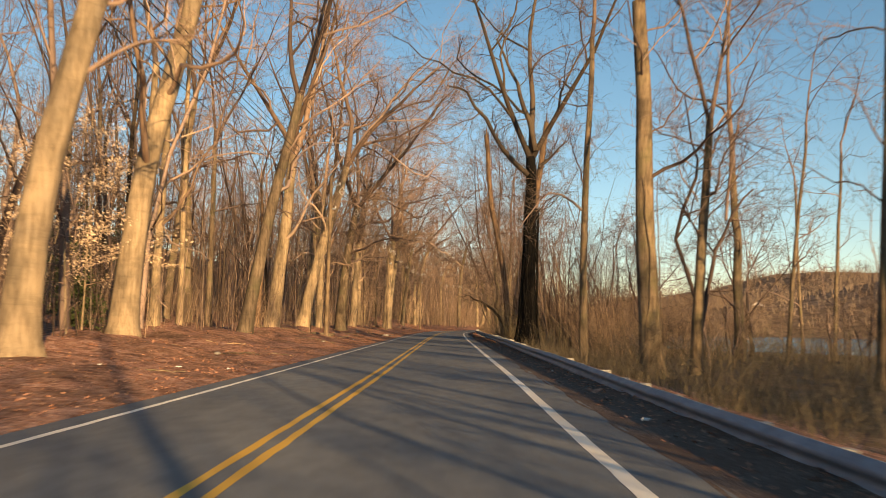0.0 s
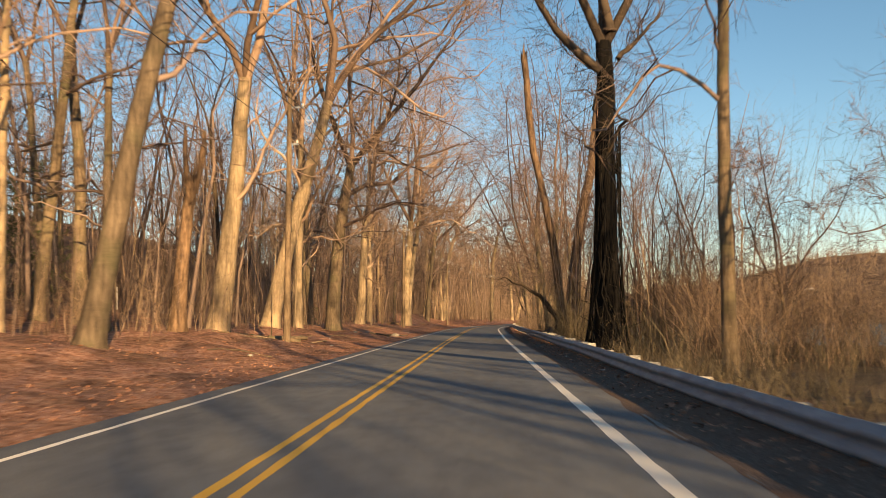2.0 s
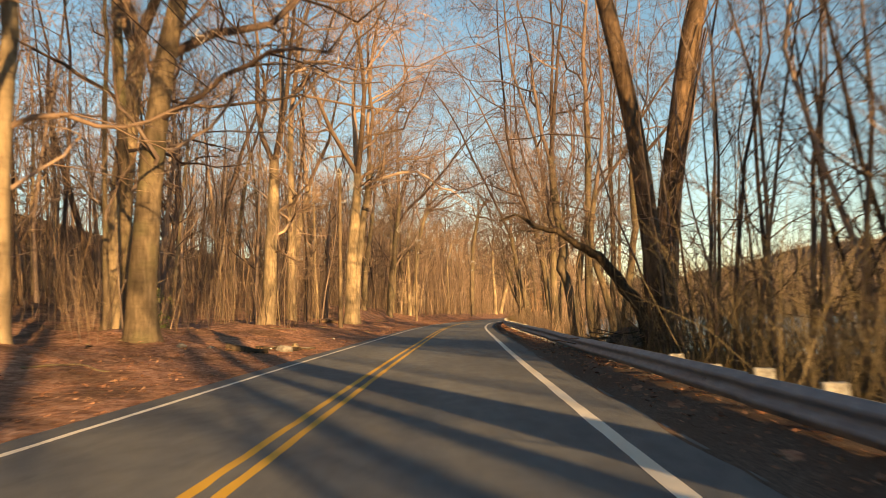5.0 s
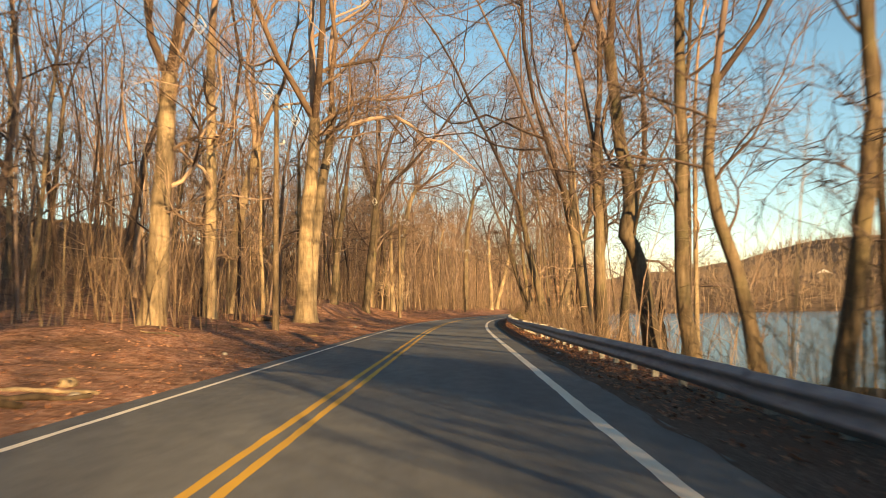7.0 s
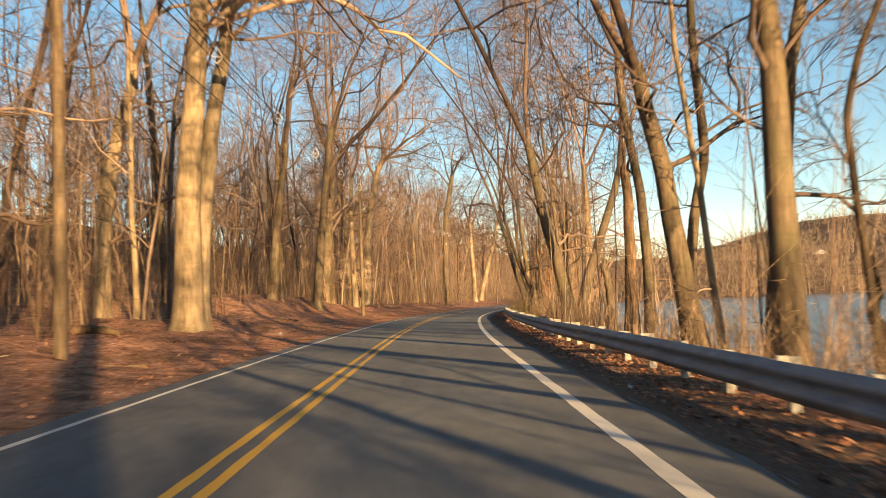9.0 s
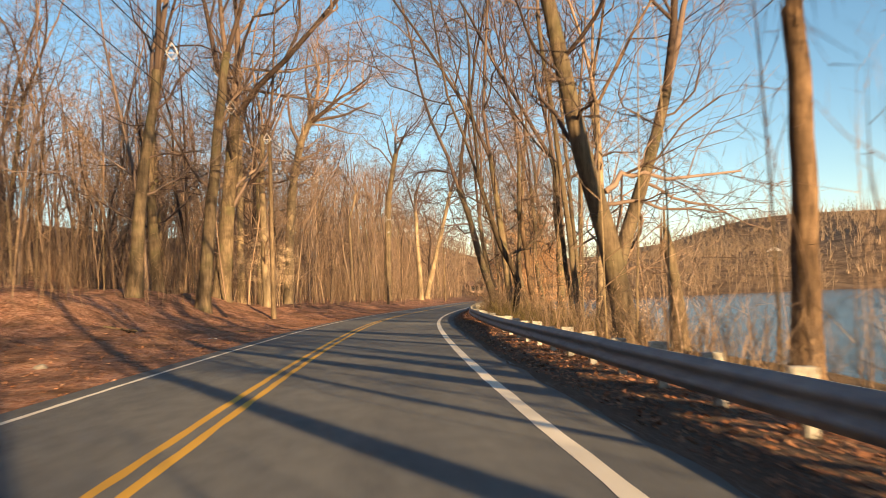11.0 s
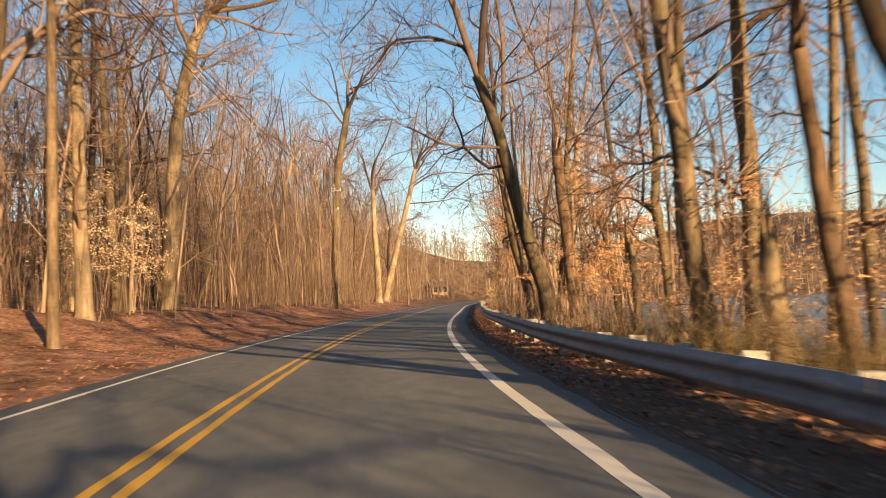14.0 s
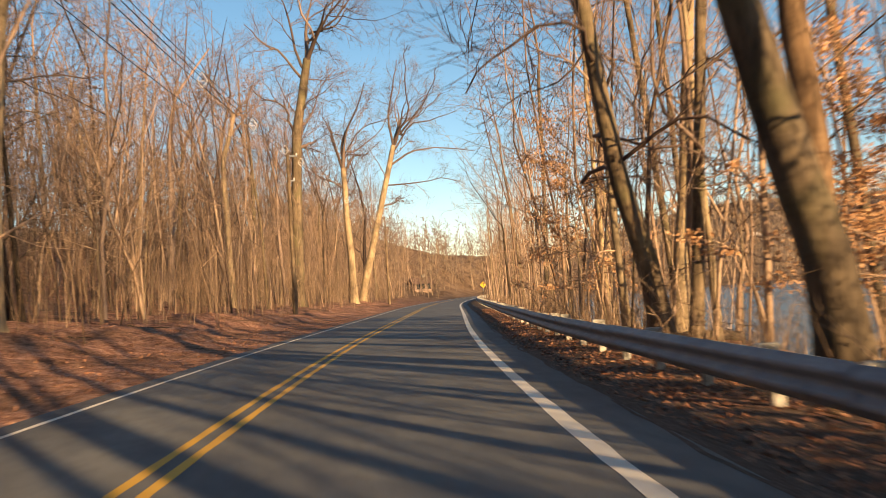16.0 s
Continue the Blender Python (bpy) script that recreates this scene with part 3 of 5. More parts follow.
    L2, R2 = sprout(rng, L1, R1, nb, (0.15, 1.0), (1.3 * big, 3.2 * big), (30, 65), 5, 0.05, 0.33, 0.6, low=0.014)
    pieces.append(spike(L2, R2))
    nt_ = max(2, round(6 * dense * fine)) + (2 if group == SHORE and fine > 0.6 else 0)
    L3, R3 = sprout(rng, L2, R2, nt_, (0.15, 1.0), (0.7 * big, 1.6 * big), (25, 60), 3 if fine > 0.6 else 2, 0.04, 0.2, 0.6, low=0.011)
    pieces.append(spike(L3, R3))
    if fine > 0.6:
        L4, R4 = sprout(rng, L3, R3, 3 if dense > 1.2 else 2, (0.2, 1.0), (0.35 * big, 0.9 * big), (25, 60), 2, 0.0, 0.1, 0.7, low=0.009)
        pieces.append(spike(L4, R4))
    v, f = join(pieces)
    mesh_object("crown", v, f, twig_, root, "bare branching crown of fine twigs")
    if leaf:
        v, f = leaves_at(rng, L3, leaf[1], leaf[2])
        mesh_object("leaves", v, f, leaf[0], root, "clinging dry leaves")
    return root


BANK, SHORE = "trees on the leafy bank", "trees behind the guardrail"
TAN, GREY, DARK, RED = (BARK_TAN, TWIG_TAN), (BARK_GREY, TWIG_GREY), (BARK_DARK, TWIG_DARK), (BARK_RED, TWIG_TAN)

# the bank on the far side of the road
grow_tree(-9.5, 19.2, 0.43, 19, (0.03, 0.012), (0.0103, 0.0051), 0.62, 2, 5, 0.6, label="thick smooth tan tree bowing over the road", group=BANK)
grow_tree(-10.7, 28.9, 0.46, 21, (0.0, 0.0), (0.0134, 0.005), 0.6, 2, 5, 0.6, label="thick smooth tan tree bowing over the road", group=BANK)
grow_tree(-14.2, 39.7, 0.24, 17, (0.052, 0.018), (0, 0), 0.7, 1, 6, label="slender straight tan tree on the bank", group=BANK)
grow_tree(-15.1, 45.0, 0.25, 20, (-0.01, 0), (0.002, 0), 0.7, 1, 6, label="slender straight tan tree on the bank", group=BANK)
grow_tree(-14.4, 47.2, 0.17, 18, (0.001, 0), (0.0006, 0), 0.8, 1, 6, label="thin pale straight tree on the bank", group=BANK)
grow_tree(-10.1, 44.2, 0.36, 22, (0.135, 0.05), (0.0033, 0.0012), 0.55, 3, 6, 0.55, mats=GREY, label="grey-brown tree leaning far over the road", group=BANK)
grow_tree(-17.9, 60.3, 0.34, 21, (-0.01, 0), (-0.003, -0.001), 0.6, 2, 5, mats=GREY, label="grey-brown upright tree with bare crown", group=BANK)
grow_tree(-12.8, 65.0, 0.56, 23, (0.121, 0.059), (-0.0018, -0.0009), 0.55, 3, 6, 0.5, label="stout tan tree leaning toward the road", group=BANK)
grow_tree(-11.2, 70.0, 0.5, 23, (0.145, 0.052), (0.0067, 0.0024), 0.55, 3, 6, 0.55, label="stout tan tree leaning toward the road", group=BANK, dense=1.35)
grow_tree(-10.3, 73.8, 0.28, 16, (0.015, 0.004), (0, 0), 0.7, 1, 6, label="straight slim tan tree on the bank", group=BANK)
grow_tree(-13.6, 89.7, 0.6, 24, (-0.009, -0.003), (0.0055, 0.0017), 0.5, 3, 6, label="thick upright tan tree with spreading crown", group=BANK, dense=1.45, spread_=(20, 40))
grow_tree(-9.2, 80.6, 0.5, 22, (0.012, 0.002), (0.0058, 0.0013), 0.5, 3, 7, 0.6, mats=GREY, label="thick upright tree with wide limbs over the road", group=BANK, dense=1.45, spread_=(20, 40), arms=((0.2, (0.3, 9.4), (2.3, 10.6), (4.3, 10.8), (6.1, 12.5), (9.2, 13.5)), (0.14, (0.5, 13.6), (2.8, 13.1), (4.9, 13.0))))
grow_tree(-10.8, 106.7, 0.48, 22, (0.1, 0.03), (-0.0025, -0.001), 0.45, 3, 6, 0.6, label="pale tan tree forking low into three stems", group=BANK, dense=1.45, spread_=(20, 40))
grow_tree(-10.8, 115.7, 0.35, 21, (-0.006, -0.002), (0, 0), 0.65, 1, 7, label="straight tan tree on the bank", group=BANK)
grow_tree(-7.4, 125.2, 0.56, 24, (0.012, 0.003), (0.0027, 0.0007), 0.5, 3, 5, 0.98, label="thick pale tan tree forking beside its twin", group=BANK, dense=1.45, spread_=(20, 40), arms=((0.16, (0.9, 12.2), (3.7, 13.2), (6.2, 13.4), (7.7, 11.9), (9.2, 11.4), (11.0, 9.8)), (0.14, (0.9, 12.8), (3.7, 14.6), (5.8, 14.3), (8.9, 15.3))))
grow_tree(-7.2, 125.75, 0.4, 23, (0.04, 0.005), (0.005, 0.0013), 0.56, 2, 5, 0.98, band=10.8, label="pale tan twin tree with a black strap round it", group=BANK, dense=1.45, spread_=(20, 40))
grow_tree(-14.4, 134.8, 0.48, 20, (-0.01, -0.005), (0.0125, 0.004), 0.6, 2, 6, label="tan tree leaning over from the slope", group=BANK)
grow_tree(-7.1, 168.0, 0.6, 24, (0.079, 0.009), (0.0016, 0.0002), 0.48, 3, 7, 0.6, mats=GREY, label="grey-brown tree with a broad forked crown", group=BANK, dense=1.45, spread_=(20, 40))
grow_tree(-9.4, 155.5, 0.37, 22, (0.07, 0.012), (0.0026, 0.0004), 0.5, 2, 6, mats=GREY, label="grey-brown slender tree on the steep bank", group=BANK)
grow_tree(-6.5, 158.1, 0.38, 22, (0.103, 0.025), (0.0018, 0.0004), 0.6, 2, 5, 0.6, mats=GREY, label="grey-brown tree leaning toward the road", group=BANK)
grow_tree(-9.6, 161.5, 0.34, 18, (-0.05, -0.02), (0.006, 0.002), 0.6, 2, 5, mats=GREY, label="crooked grey-brown tree on the bank", group=BANK)
grow_tree(-7.8, 182.5, 0.34, 20, stems=3, limbs=5, low=0.7, label="tan tree parting into several upright stems", group=BANK, axis=((5.9, 0.05), (11.5, 0.19), (15.3, 0.17), (16.8, 0.08)), arms=((0.15, (0.1, 16.6), (-0.7, 18), (-1.4, 19.5), (-2.1, 21)), (0.16, (0.3, 13.4), (0.6, 18), (1, 20.3)), (0.1, (0.5, 18.4), (1.7, 19.5), (3.7, 20.3)), (0.1, (0.1, 15.3), (-0.6, 13.8), (-1.2, 13.2))))
grow_tree(-4.46, 189.0, 0.48, 19, stems=3, limbs=6, low=0.7, label="tall tan tree with a broad forked crown", group=BANK, dense=1.35, spread_=(20, 40), axis=((5.8, 0.23), (8.6, 0.43), (10.7, 0.58), (13.2, 1.04), (15.4, 1.54), (16.6, 1.98), (17.5, 2.52)), arms=((0.2, (1.4, 15.4), (0.8, 16.8), (0.5, 18.6), (0.5, 20.1)), (0.2, (2.2, 16.8), (3.1, 17.7), (5.2, 17.9), (6.9, 18.5), (8, 19.1)), (0.12, (1, 13.2), (1.9, 14.1), (3.3, 14.7), (5.1, 15.6)), (0.13, (0.6, 11.8), (-0.2, 13.2), (-0.1, 14.7), (-0.1, 16.8)), (0.12, (0.8, 11.4), (2.6, 12.1), (3.6, 12.7), (4.8, 12.3)), (0.12, (2.3, 17.3), (4.1, 17), (5.5, 16.5), (7.2, 16.1))))
grow_tree(-4.4, 171.3, 0.28, 19, (-0.05, -0.015), (0.0026, 0), 0.6, 2, 6, label="tan tree beside the utility pole", group=BANK)
grow_tree(5.93, 231.0, 0.52, 21, stems=2, limbs=5, low=0.7, dense=1.25, mats=GREY, label="gnarled grey-brown tree with heavy crooked limbs", group=BANK, axis=((4.6, 0.25), (9, 0.35), (12.4, 0.58), (14.9, 0.67), (17.8, 1.27), (21.3, 1.95)), arms=((0.2, (0.6, 13.6), (1.5, 13.8), (2.3, 14.2)), (0.14, (0.6, 14.9), (0, 15.9), (0.2, 16.6), (-0.7, 17.6), (-2.3, 17.9), (-3, 19.1)), (0.12, (1.6, 19.3), (-0.4, 22.1), (-1.8, 22.8), (-3.2, 24.3)), (0.12, (2.2, 23.5), (4.6, 24.3), (5.7, 25.8)), (0.15, (1.7, 20.3), (1, 21.8), (0.5, 25.3), (-0.2, 26.8))))
grow_tree(12.23, 252.0, 0.45, 16, stems=2, limbs=5, low=0.7, mats=(BARK_TAN, TWIG_GREY), label="pale tan tree forking beside the road", group=BANK, dense=1.25, axis=((5.7, -0.03), (10.2, -0.27), (13.4, -0.27), (15.3, -0.35)), arms=((0.13, (-0.2, 12.7), (-1.2, 13.7), (-3, 14.5), (-4.2, 15.5)), (0.17, (-0.3, 14.7), (0.9, 16.6), (2.5, 16.8)), (0.16, (-0.3, 15.3), (-1, 17.3), (-1.5, 19.5), (-2.3, 21.1)), (0.17, (-0.3, 15.3), (-0.3, 18.5), (1.8, 22.3), (2.6, 24.9))))
grow_tree(14.23, 266.0, 0.5, 20, stems=2, limbs=5, low=0.7, mats=(BARK_TAN, TWIG_GREY), label="pale tan tree leaning over the road's bend", group=BANK, dense=1.25, axis=((4, 1.01), (8.4, 2.22), (12, 3.18), (16.4, 4.34), (20.1, 5.31)), arms=((0.15, (4.8, 17.5), (7.5, 19.3), (11.3, 19.7), (15.9, 19)), (0.1, (4.2, 14.9), (8, 15.1), (11.8, 15.7), (14, 14.9)), (0.17, (5.3, 20.1), (4.8, 23.8), (5.8, 28.3), (6.4, 31.3)), (0.14, (6.3, 21.6), (9.4, 25.2), (11.5, 29)), (0.13, (5.3, 19.3), (7.7, 23), (10.8, 23.3), (13.9, 24.4))))

# between the guardrail and the pond
grow_tree(8.1, 45.6, 0.22, 22, (-0.01, 0.003), (0.0024, -0.0007), 0.75, 1, 6, 0.5, mats=GREY, label="tall straight olive-grey tree behind the guardrail", group=SHORE)
grow_tree(11.04, 35.2, 0.25, 19, stems=2, limbs=6, low=0.6, mats=GREY, label="grey tree parting low into crooked stems", group=SHORE, axis=((2.3, 0.04), (3.7, 0.12), (4.7, 0.18), (6.3, 0.29), (7.7, 0.42), (9.5, 0.55), (11.1, 0.64)), arms=((0.1, (0, 3.3), (-0.3, 4.7), (-0.7, 5.8), (-0.6, 7.1), (0, 8.6), (0.2, 9.4), (-0.1, 10.2), (-0.3, 11.1), (-0.5, 12.2)), (0.11, (0.2, 2.1), (0.7, 4.5), (0.9, 5.6), (1.3, 6.6), (1.8, 7.3), (2.5, 8.1)), (0.08, (1.3, 6.7), (1.6, 8.6), (1.7, 10.2), (2.1, 11.5)), (0.05, (0.1, 7.5), (-0.3, 8.2), (-0.7, 9.1), (-1, 10.2)), (0.06, (0.7, 9.6), (1.2, 10.4), (1.9, 10.3)), (0.05, (0.1, 6.1), (-0.3, 7), (-0.6, 7.6), (-1.6, 8.1))))
grow_tree(18.2, 49.8, 0.32, 18, (-0.035, 0.013), (0, 0), 0.6, 1, 7, 0.3, mats=GREY, label="grey tree in the thicket", group=SHORE)
grow_tree(8.06, 98.8, 0.28, 19, stems=2, limbs=5, low=0.6, mats=GREY, label="grey-brown tree with a sharply kinked trunk", group=SHORE, axis=((1.9, -0.27), (3.2, -0.44), (3.8, -0.58), (4.35, -0.95), (5.0, -0.68), (6.4, -0.74), (7.1, -0.97), (8.1, -1.06), (10.5, -1.25)))
grow_tree(8.68, 96.75, 0.23, 20, stems=1, limbs=7, low=0.45, mats=GREY, label="straight grey-brown tree by the pond", group=SHORE, axis=((1.8, -0.27), (3.2, -0.31), (4.9, -0.28), (6.4, -0.21), (7.4, -0.21), (12.0, -0.1)))
grow_tree(9.79, 111.5, 0.22, 20, stems=2, limbs=5, low=0.5, mats=GREY, label="bent grey-brown tree leaning toward the pond", group=SHORE, axis=((1.8, 0.09), (4.0, 0.38), (5.6, 0.6), (7.1, 0.78), (9.5, 1.3)))
grow_tree(7.6, 85.8, 0.17, 14, (0.16, -0.08), (-0.0109, 0.005), 0.55, 2, 5, 0.4, mats=GREY, label="thin grey-brown crooked tree behind the guardrail", group=SHORE)
grow_tree(8.84, 92.2, 0.19, 19, stems=2, limbs=6, low=0.5, mats=GREY, label="grey-brown tree with a long leaning trunk by the pond", group=SHORE, axis=((1.5, -0.2), (2.9, -0.5), (4.1, -0.89), (5.4, -1.1), (6.7, -0.94), (7.6, -0.8)))
grow_tree(12.36, 108.6, 0.12, 20, stems=1, limbs=6, low=0.5, mats=TAN, label="slim straight pale tree at the water's edge", group=SHORE, axis=((5.0, 0.1), (9.0, 0.2), (12.0, 0.3)))
grow_tree(11.7, 108.0, 0.21, 21, stems=2, limbs=6, low=0.5, mats=DARK, label="straight dark tree at the water's edge", group=SHORE, axis=((3.0, 0.09), (5.0, 0.2), (6.5, 0.26), (9.9, 0.28), (12.0, 0.2)))
grow_tree(7.74, 106.0, 0.27, 21, stems=2, limbs=5, low=0.6, mats=GREY, label="thick grey-brown forked tree behind the guardrail", group=SHORE, axis=((2.4, -0.02), (3.9, -0.03), (5.4, 0.0), (6.8, -0.04), (8.3, -0.08)))
grow_tree(8.68, 113.5, 0.3, 21, stems=2, limbs=5, low=0.75, mats=GREY, label="thick grey-brown tree leaning toward the road", group=SHORE, axis=((1.9, -0.26), (3.7, -0.49), (5.2, -0.67), (6.6, -1.01), (7.8, -1.23)))
grow_tree(9.36, 116.0, 0.17, 20, stems=1, limbs=6, low=0.6, mats=GREY, label="grey-brown tree with a wavering trunk by the pond", group=SHORE, axis=((2.7, 0.06), (4.2, 0.26), (5.9, 0.67), (7.4, 0.61), (8.7, 0.52), (11.0, 0.5)))
grow_tree(9.69, 121.5, 0.2, 21, stems=2, limbs=6, low=0.6, mats=GREY, label="slim grey-brown tree behind the guardrail", group=SHORE, axis=((3.0, 0.05), (5.8, -0.1), (7.7, -0.41), (9.4, -0.61), (10.8, -0.63)))
grow_tree(9.63, 106.7, 0.085, 13, stems=1, limbs=6, low=0.4, mats=DARK, label="thin dark crooked tree by the pond", group=SHORE, axis=((2.2, -0.11), (3.7, -0.23), (5.1, -0.32), (6.2, -0.05), (7.4, 0.53), (8.6, 1.0)))
grow_tree(8.6, 131.0, 0.29, 23, stems=2, limbs=7, low=0.55, mats=GREY, label="thick grey-brown tree with long level limbs", group=SHORE, axis=((1.5, -0.13), (2.5, -0.3), (3.4, -0.48), (4.4, -0.74), (5.2, -0.94), (9.0, -1.6)), arms=((0.085, (-0.4, 4.2), (0.1, 4.66), (0.7, 4.62), (1.6, 4.45), (3.0, 4.6)), (0.06, (-0.6, 3.9), (0.46, 3.93), (1.6, 3.7), (2.6, 3.6))))
grow_tree(10.77, 140.5, 0.3, 20, stems=2, limbs=5, low=0.6, mats=GREY, label="thick tree leaning out over the pond", group=SHORE, axis=((2.2, 0.46), (3.8, 1.0), (5.5, 1.64), (7.6, 2.38), (9.3, 2.88)))
grow_tree(13.2, 148.7, 0.19, 18, (0.05, -0.02), (-0.006, 0.003), 0.6, 2, 5, 0.5, mats=TAN, label="slim pale tree with a kinked trunk", group=SHORE)
grow_tree(12.6, 147.4, 0.19, 18, (0.06, -0.02), (-0.003, 0.001), 0.55, 2, 5, 0.5, mats=TAN, label="slim pale tree beside its twin", group=SHORE, arms=((0.14, (0.05, 1.6), (0.29, 2.1), (0.96, 3.1), (1.37, 3.85), (1.8, 4.5), (2.3, 5.6)), (0.09, (1.1, 3.1), (1.8, 3.45), (2.4, 3.5), (3.0, 3.4), (3.7, 3.8))))
grow_tree(13.9, 159.3, 0.27, 19, (-0.02, 0.0), (0.002, 0), 0.5, 2, 6, 0.4, mats=GREY, label="grey-tan tree with a long level limb", group=SHORE, arms=((0.11, (0.1, 8.9), (1.6, 9.9), (3.0, 10.7), (5.1, 10.8)), (0.08, (0.1, 9.8), (1.6, 10.9), (2.9, 12.1))))
grow_tree(11.56, 157.0, 0.14, 20, stems=1, limbs=6, low=0.5, mats=GREY, label="slim wavering grey-brown tree behind the guardrail", group=SHORE, axis=((1.5, -0.18), (2.9, -0.54), (4.2, -0.54), (5.5, -0.4), (6.4, -0.43), (10.0, -0.3)))
grow_tree(8.81, 147.2, 0.15, 17, stems=2, limbs=6, low=0.5, mats=DARK, label="dark crooked tree arching toward the road", group=SHORE, axis=((1.9, 0.22), (2.6, 0.02), (3.5, -0.46), (4.5, -0.77), (5.8, -1.12), (6.8, -1.38)))
grow_tree(13.77, 163.5, 0.17, 19, stems=2, limbs=6, low=0.5, mats=GREY, label="slender grey-brown tree with a knee in its trunk", group=SHORE, axis=((2.3, -0.18), (3.6, -0.33), (4.7, -0.51), (6.2, -0.34), (7.7, -0.43), (9.0, -0.52)), arms=((0.05, (-0.5, 4.6), (-1.2, 4.9), (-1.8, 5.0)), (0.04, (-0.3, 7.0), (-1.0, 6.7), (-1.4, 6.4))))
grow_tree(10.05, 154.0, 0.2, 21, stems=2, limbs=5, low=0.6, mats=GREY, label="stout grey-brown tree leaning behind the guardrail", group=SHORE, axis=((1.4, -0.11), (2.3, -0.25), (3.4, -0.33), (4.3, -0.39), (4.9, -0.48), (9.0, -0.9)))
grow_tree(11.4, 168.0, 0.28, 22, stems=2, limbs=6, low=0.7, mats=GREY, label="stout tree arching over toward the road", group=SHORE, axis=((1.7, -0.21), (2.8, -0.57), (4.4, -1.02), (6.1, -1.42), (7.2, -1.67), (9.0, -2.3)), arms=((0.09, (-1.9, 8.6), (-2.6, 10.1), (-3.8, 10.5), (-5.0, 10.2), (-5.6, 9.4)),))
grow_tree(16.2, 182.0, 0.24, 21, stems=2, limbs=6, low=0.5, mats=TAN, label="pale upright tree by the pond", group=SHORE, axis=((2.2, 0.15), (4.5, 0.5), (7.5, 0.8), (10.0, 1.1)))
grow_tree(12.98, 176.0, 0.24, 20, stems=2, limbs=7, low=0.5, mats=GREY, label="grey-brown tree arching over the rail", group=SHORE, axis=((2.2, -0.34), (3.8, -0.8), (5.5, -1.07), (7.8, -1.35)))



def creeper(root, r, h, lean, bow, n, seed, skirt=0.0, mat=TWIG_DARK):
    """Creeper stems that climb a trunk, with side shoots."""
    rng = np.random.default_rng(seed)
    K = 12
    z = np.linspace(0.05, h, K)
    a0 = rng.uniform(0, 6.28, n)[:, None] + np.cumsum(rng.normal(0, 0.24, (n, K)), 1)
    rr = r + skirt * np.exp(-z / 1.6) - 0.012 * z + rng.uniform(-0.01, 0.05, (n, 1)) + rng.normal(0, 0.015, (n, K))
    P = np.stack([lean[0] * z + bow[0] * z**2 + rr * np.cos(a0), lean[1] * z + bow[1] * z**2 + rr * np.sin(a0), np.broadcast_to(z, a0.shape)], -1)
    R = rng.uniform(0.012, 0.04, (n, 1)) * np.linspace(1, 0.5, K)
    S, SR = sprout(rng, P, R, 8, (0.05, 1.0), (0.3, 1.2), (50, 90), 4, -0.05, 0.25, 0.5)
    v, f = join([tube(P, R, 5), spike(S, SR)])
    mesh_object("creeper", v, f, mat, root, "dark hairy creeper stems")


# bark and creeper colours carry the shade this tree stands in
ivy = grow_tree(5.9, 54.0, 0.5, 22, (0.03, -0.008), (0, 0), 0.52, 3, 6, 0.72, mats=(BARK_SHADED, TWIG_DARK), label="big dark tree clad in creeper stems behind the guardrail", group=SHORE, arms=((0.2, (0.03, 11.4), (-1.7, 13.1), (-2.9, 15.2), (-4.1, 16.9), (-5.3, 17.2)), (0.12, (0.7, 11.9), (1.6, 12.8), (2.5, 13.8)), (0.22, (0.46, 13.0), (-0.2, 15.7), (-0.9, 17.8), (-2.2, 20.5))))
creeper(ivy, 0.52, 9.0, (0.03, -0.008), (0, 0), 46, 5, 0.42, IVY_SHADED)
vine_trunk = grow_tree(8.55, 32.6, 0.44, 23, (-0.06, 0.015), (0.0041, -0.001), 0.6, 2, 5, 0.55, mats=GREY, label="thick grey-brown tree wrapped by a vine", group=SHORE)
creeper(vine_trunk, 0.45, 8.0, (-0.06, 0.015), (0.0041, -0.001), 5, 6)


# fuzzy low-crowned trees in the marsh beyond the dark trunk
for x, y, h in ((15.0, 60.0, 11.0), (22.0, 58.0, 11.5)):
    grow_tree(x, y, 0.16, h, (0.01, 0.02), (0, 0), 0.28, 4, 7, 0.35, mats=GREY, label="low bare tree with a fuzzy crown in the marsh", group="", spread_=(16, 34), dense=1.1)

grow_tree(1.24, 222.0, 0.25, 15, stems=2, limbs=5, low=0.5, label="pale gnarled tree by the verge", group=BANK, axis=((3.5, -0.13), (7.3, -0.14), (10.3, -0.24), (11.5, -0.14), (12.8, 0.3), (14.5, 0.71)), arms=((0.1, (-0.2, 10.7), (-0.4, 12), (-0.2, 13.7)), (0.1, (0.4, 13), (1.4, 14.3), (2.1, 15.3)), (0.1, (0.7, 14.5), (0.1, 15.8), (0, 16.6))))


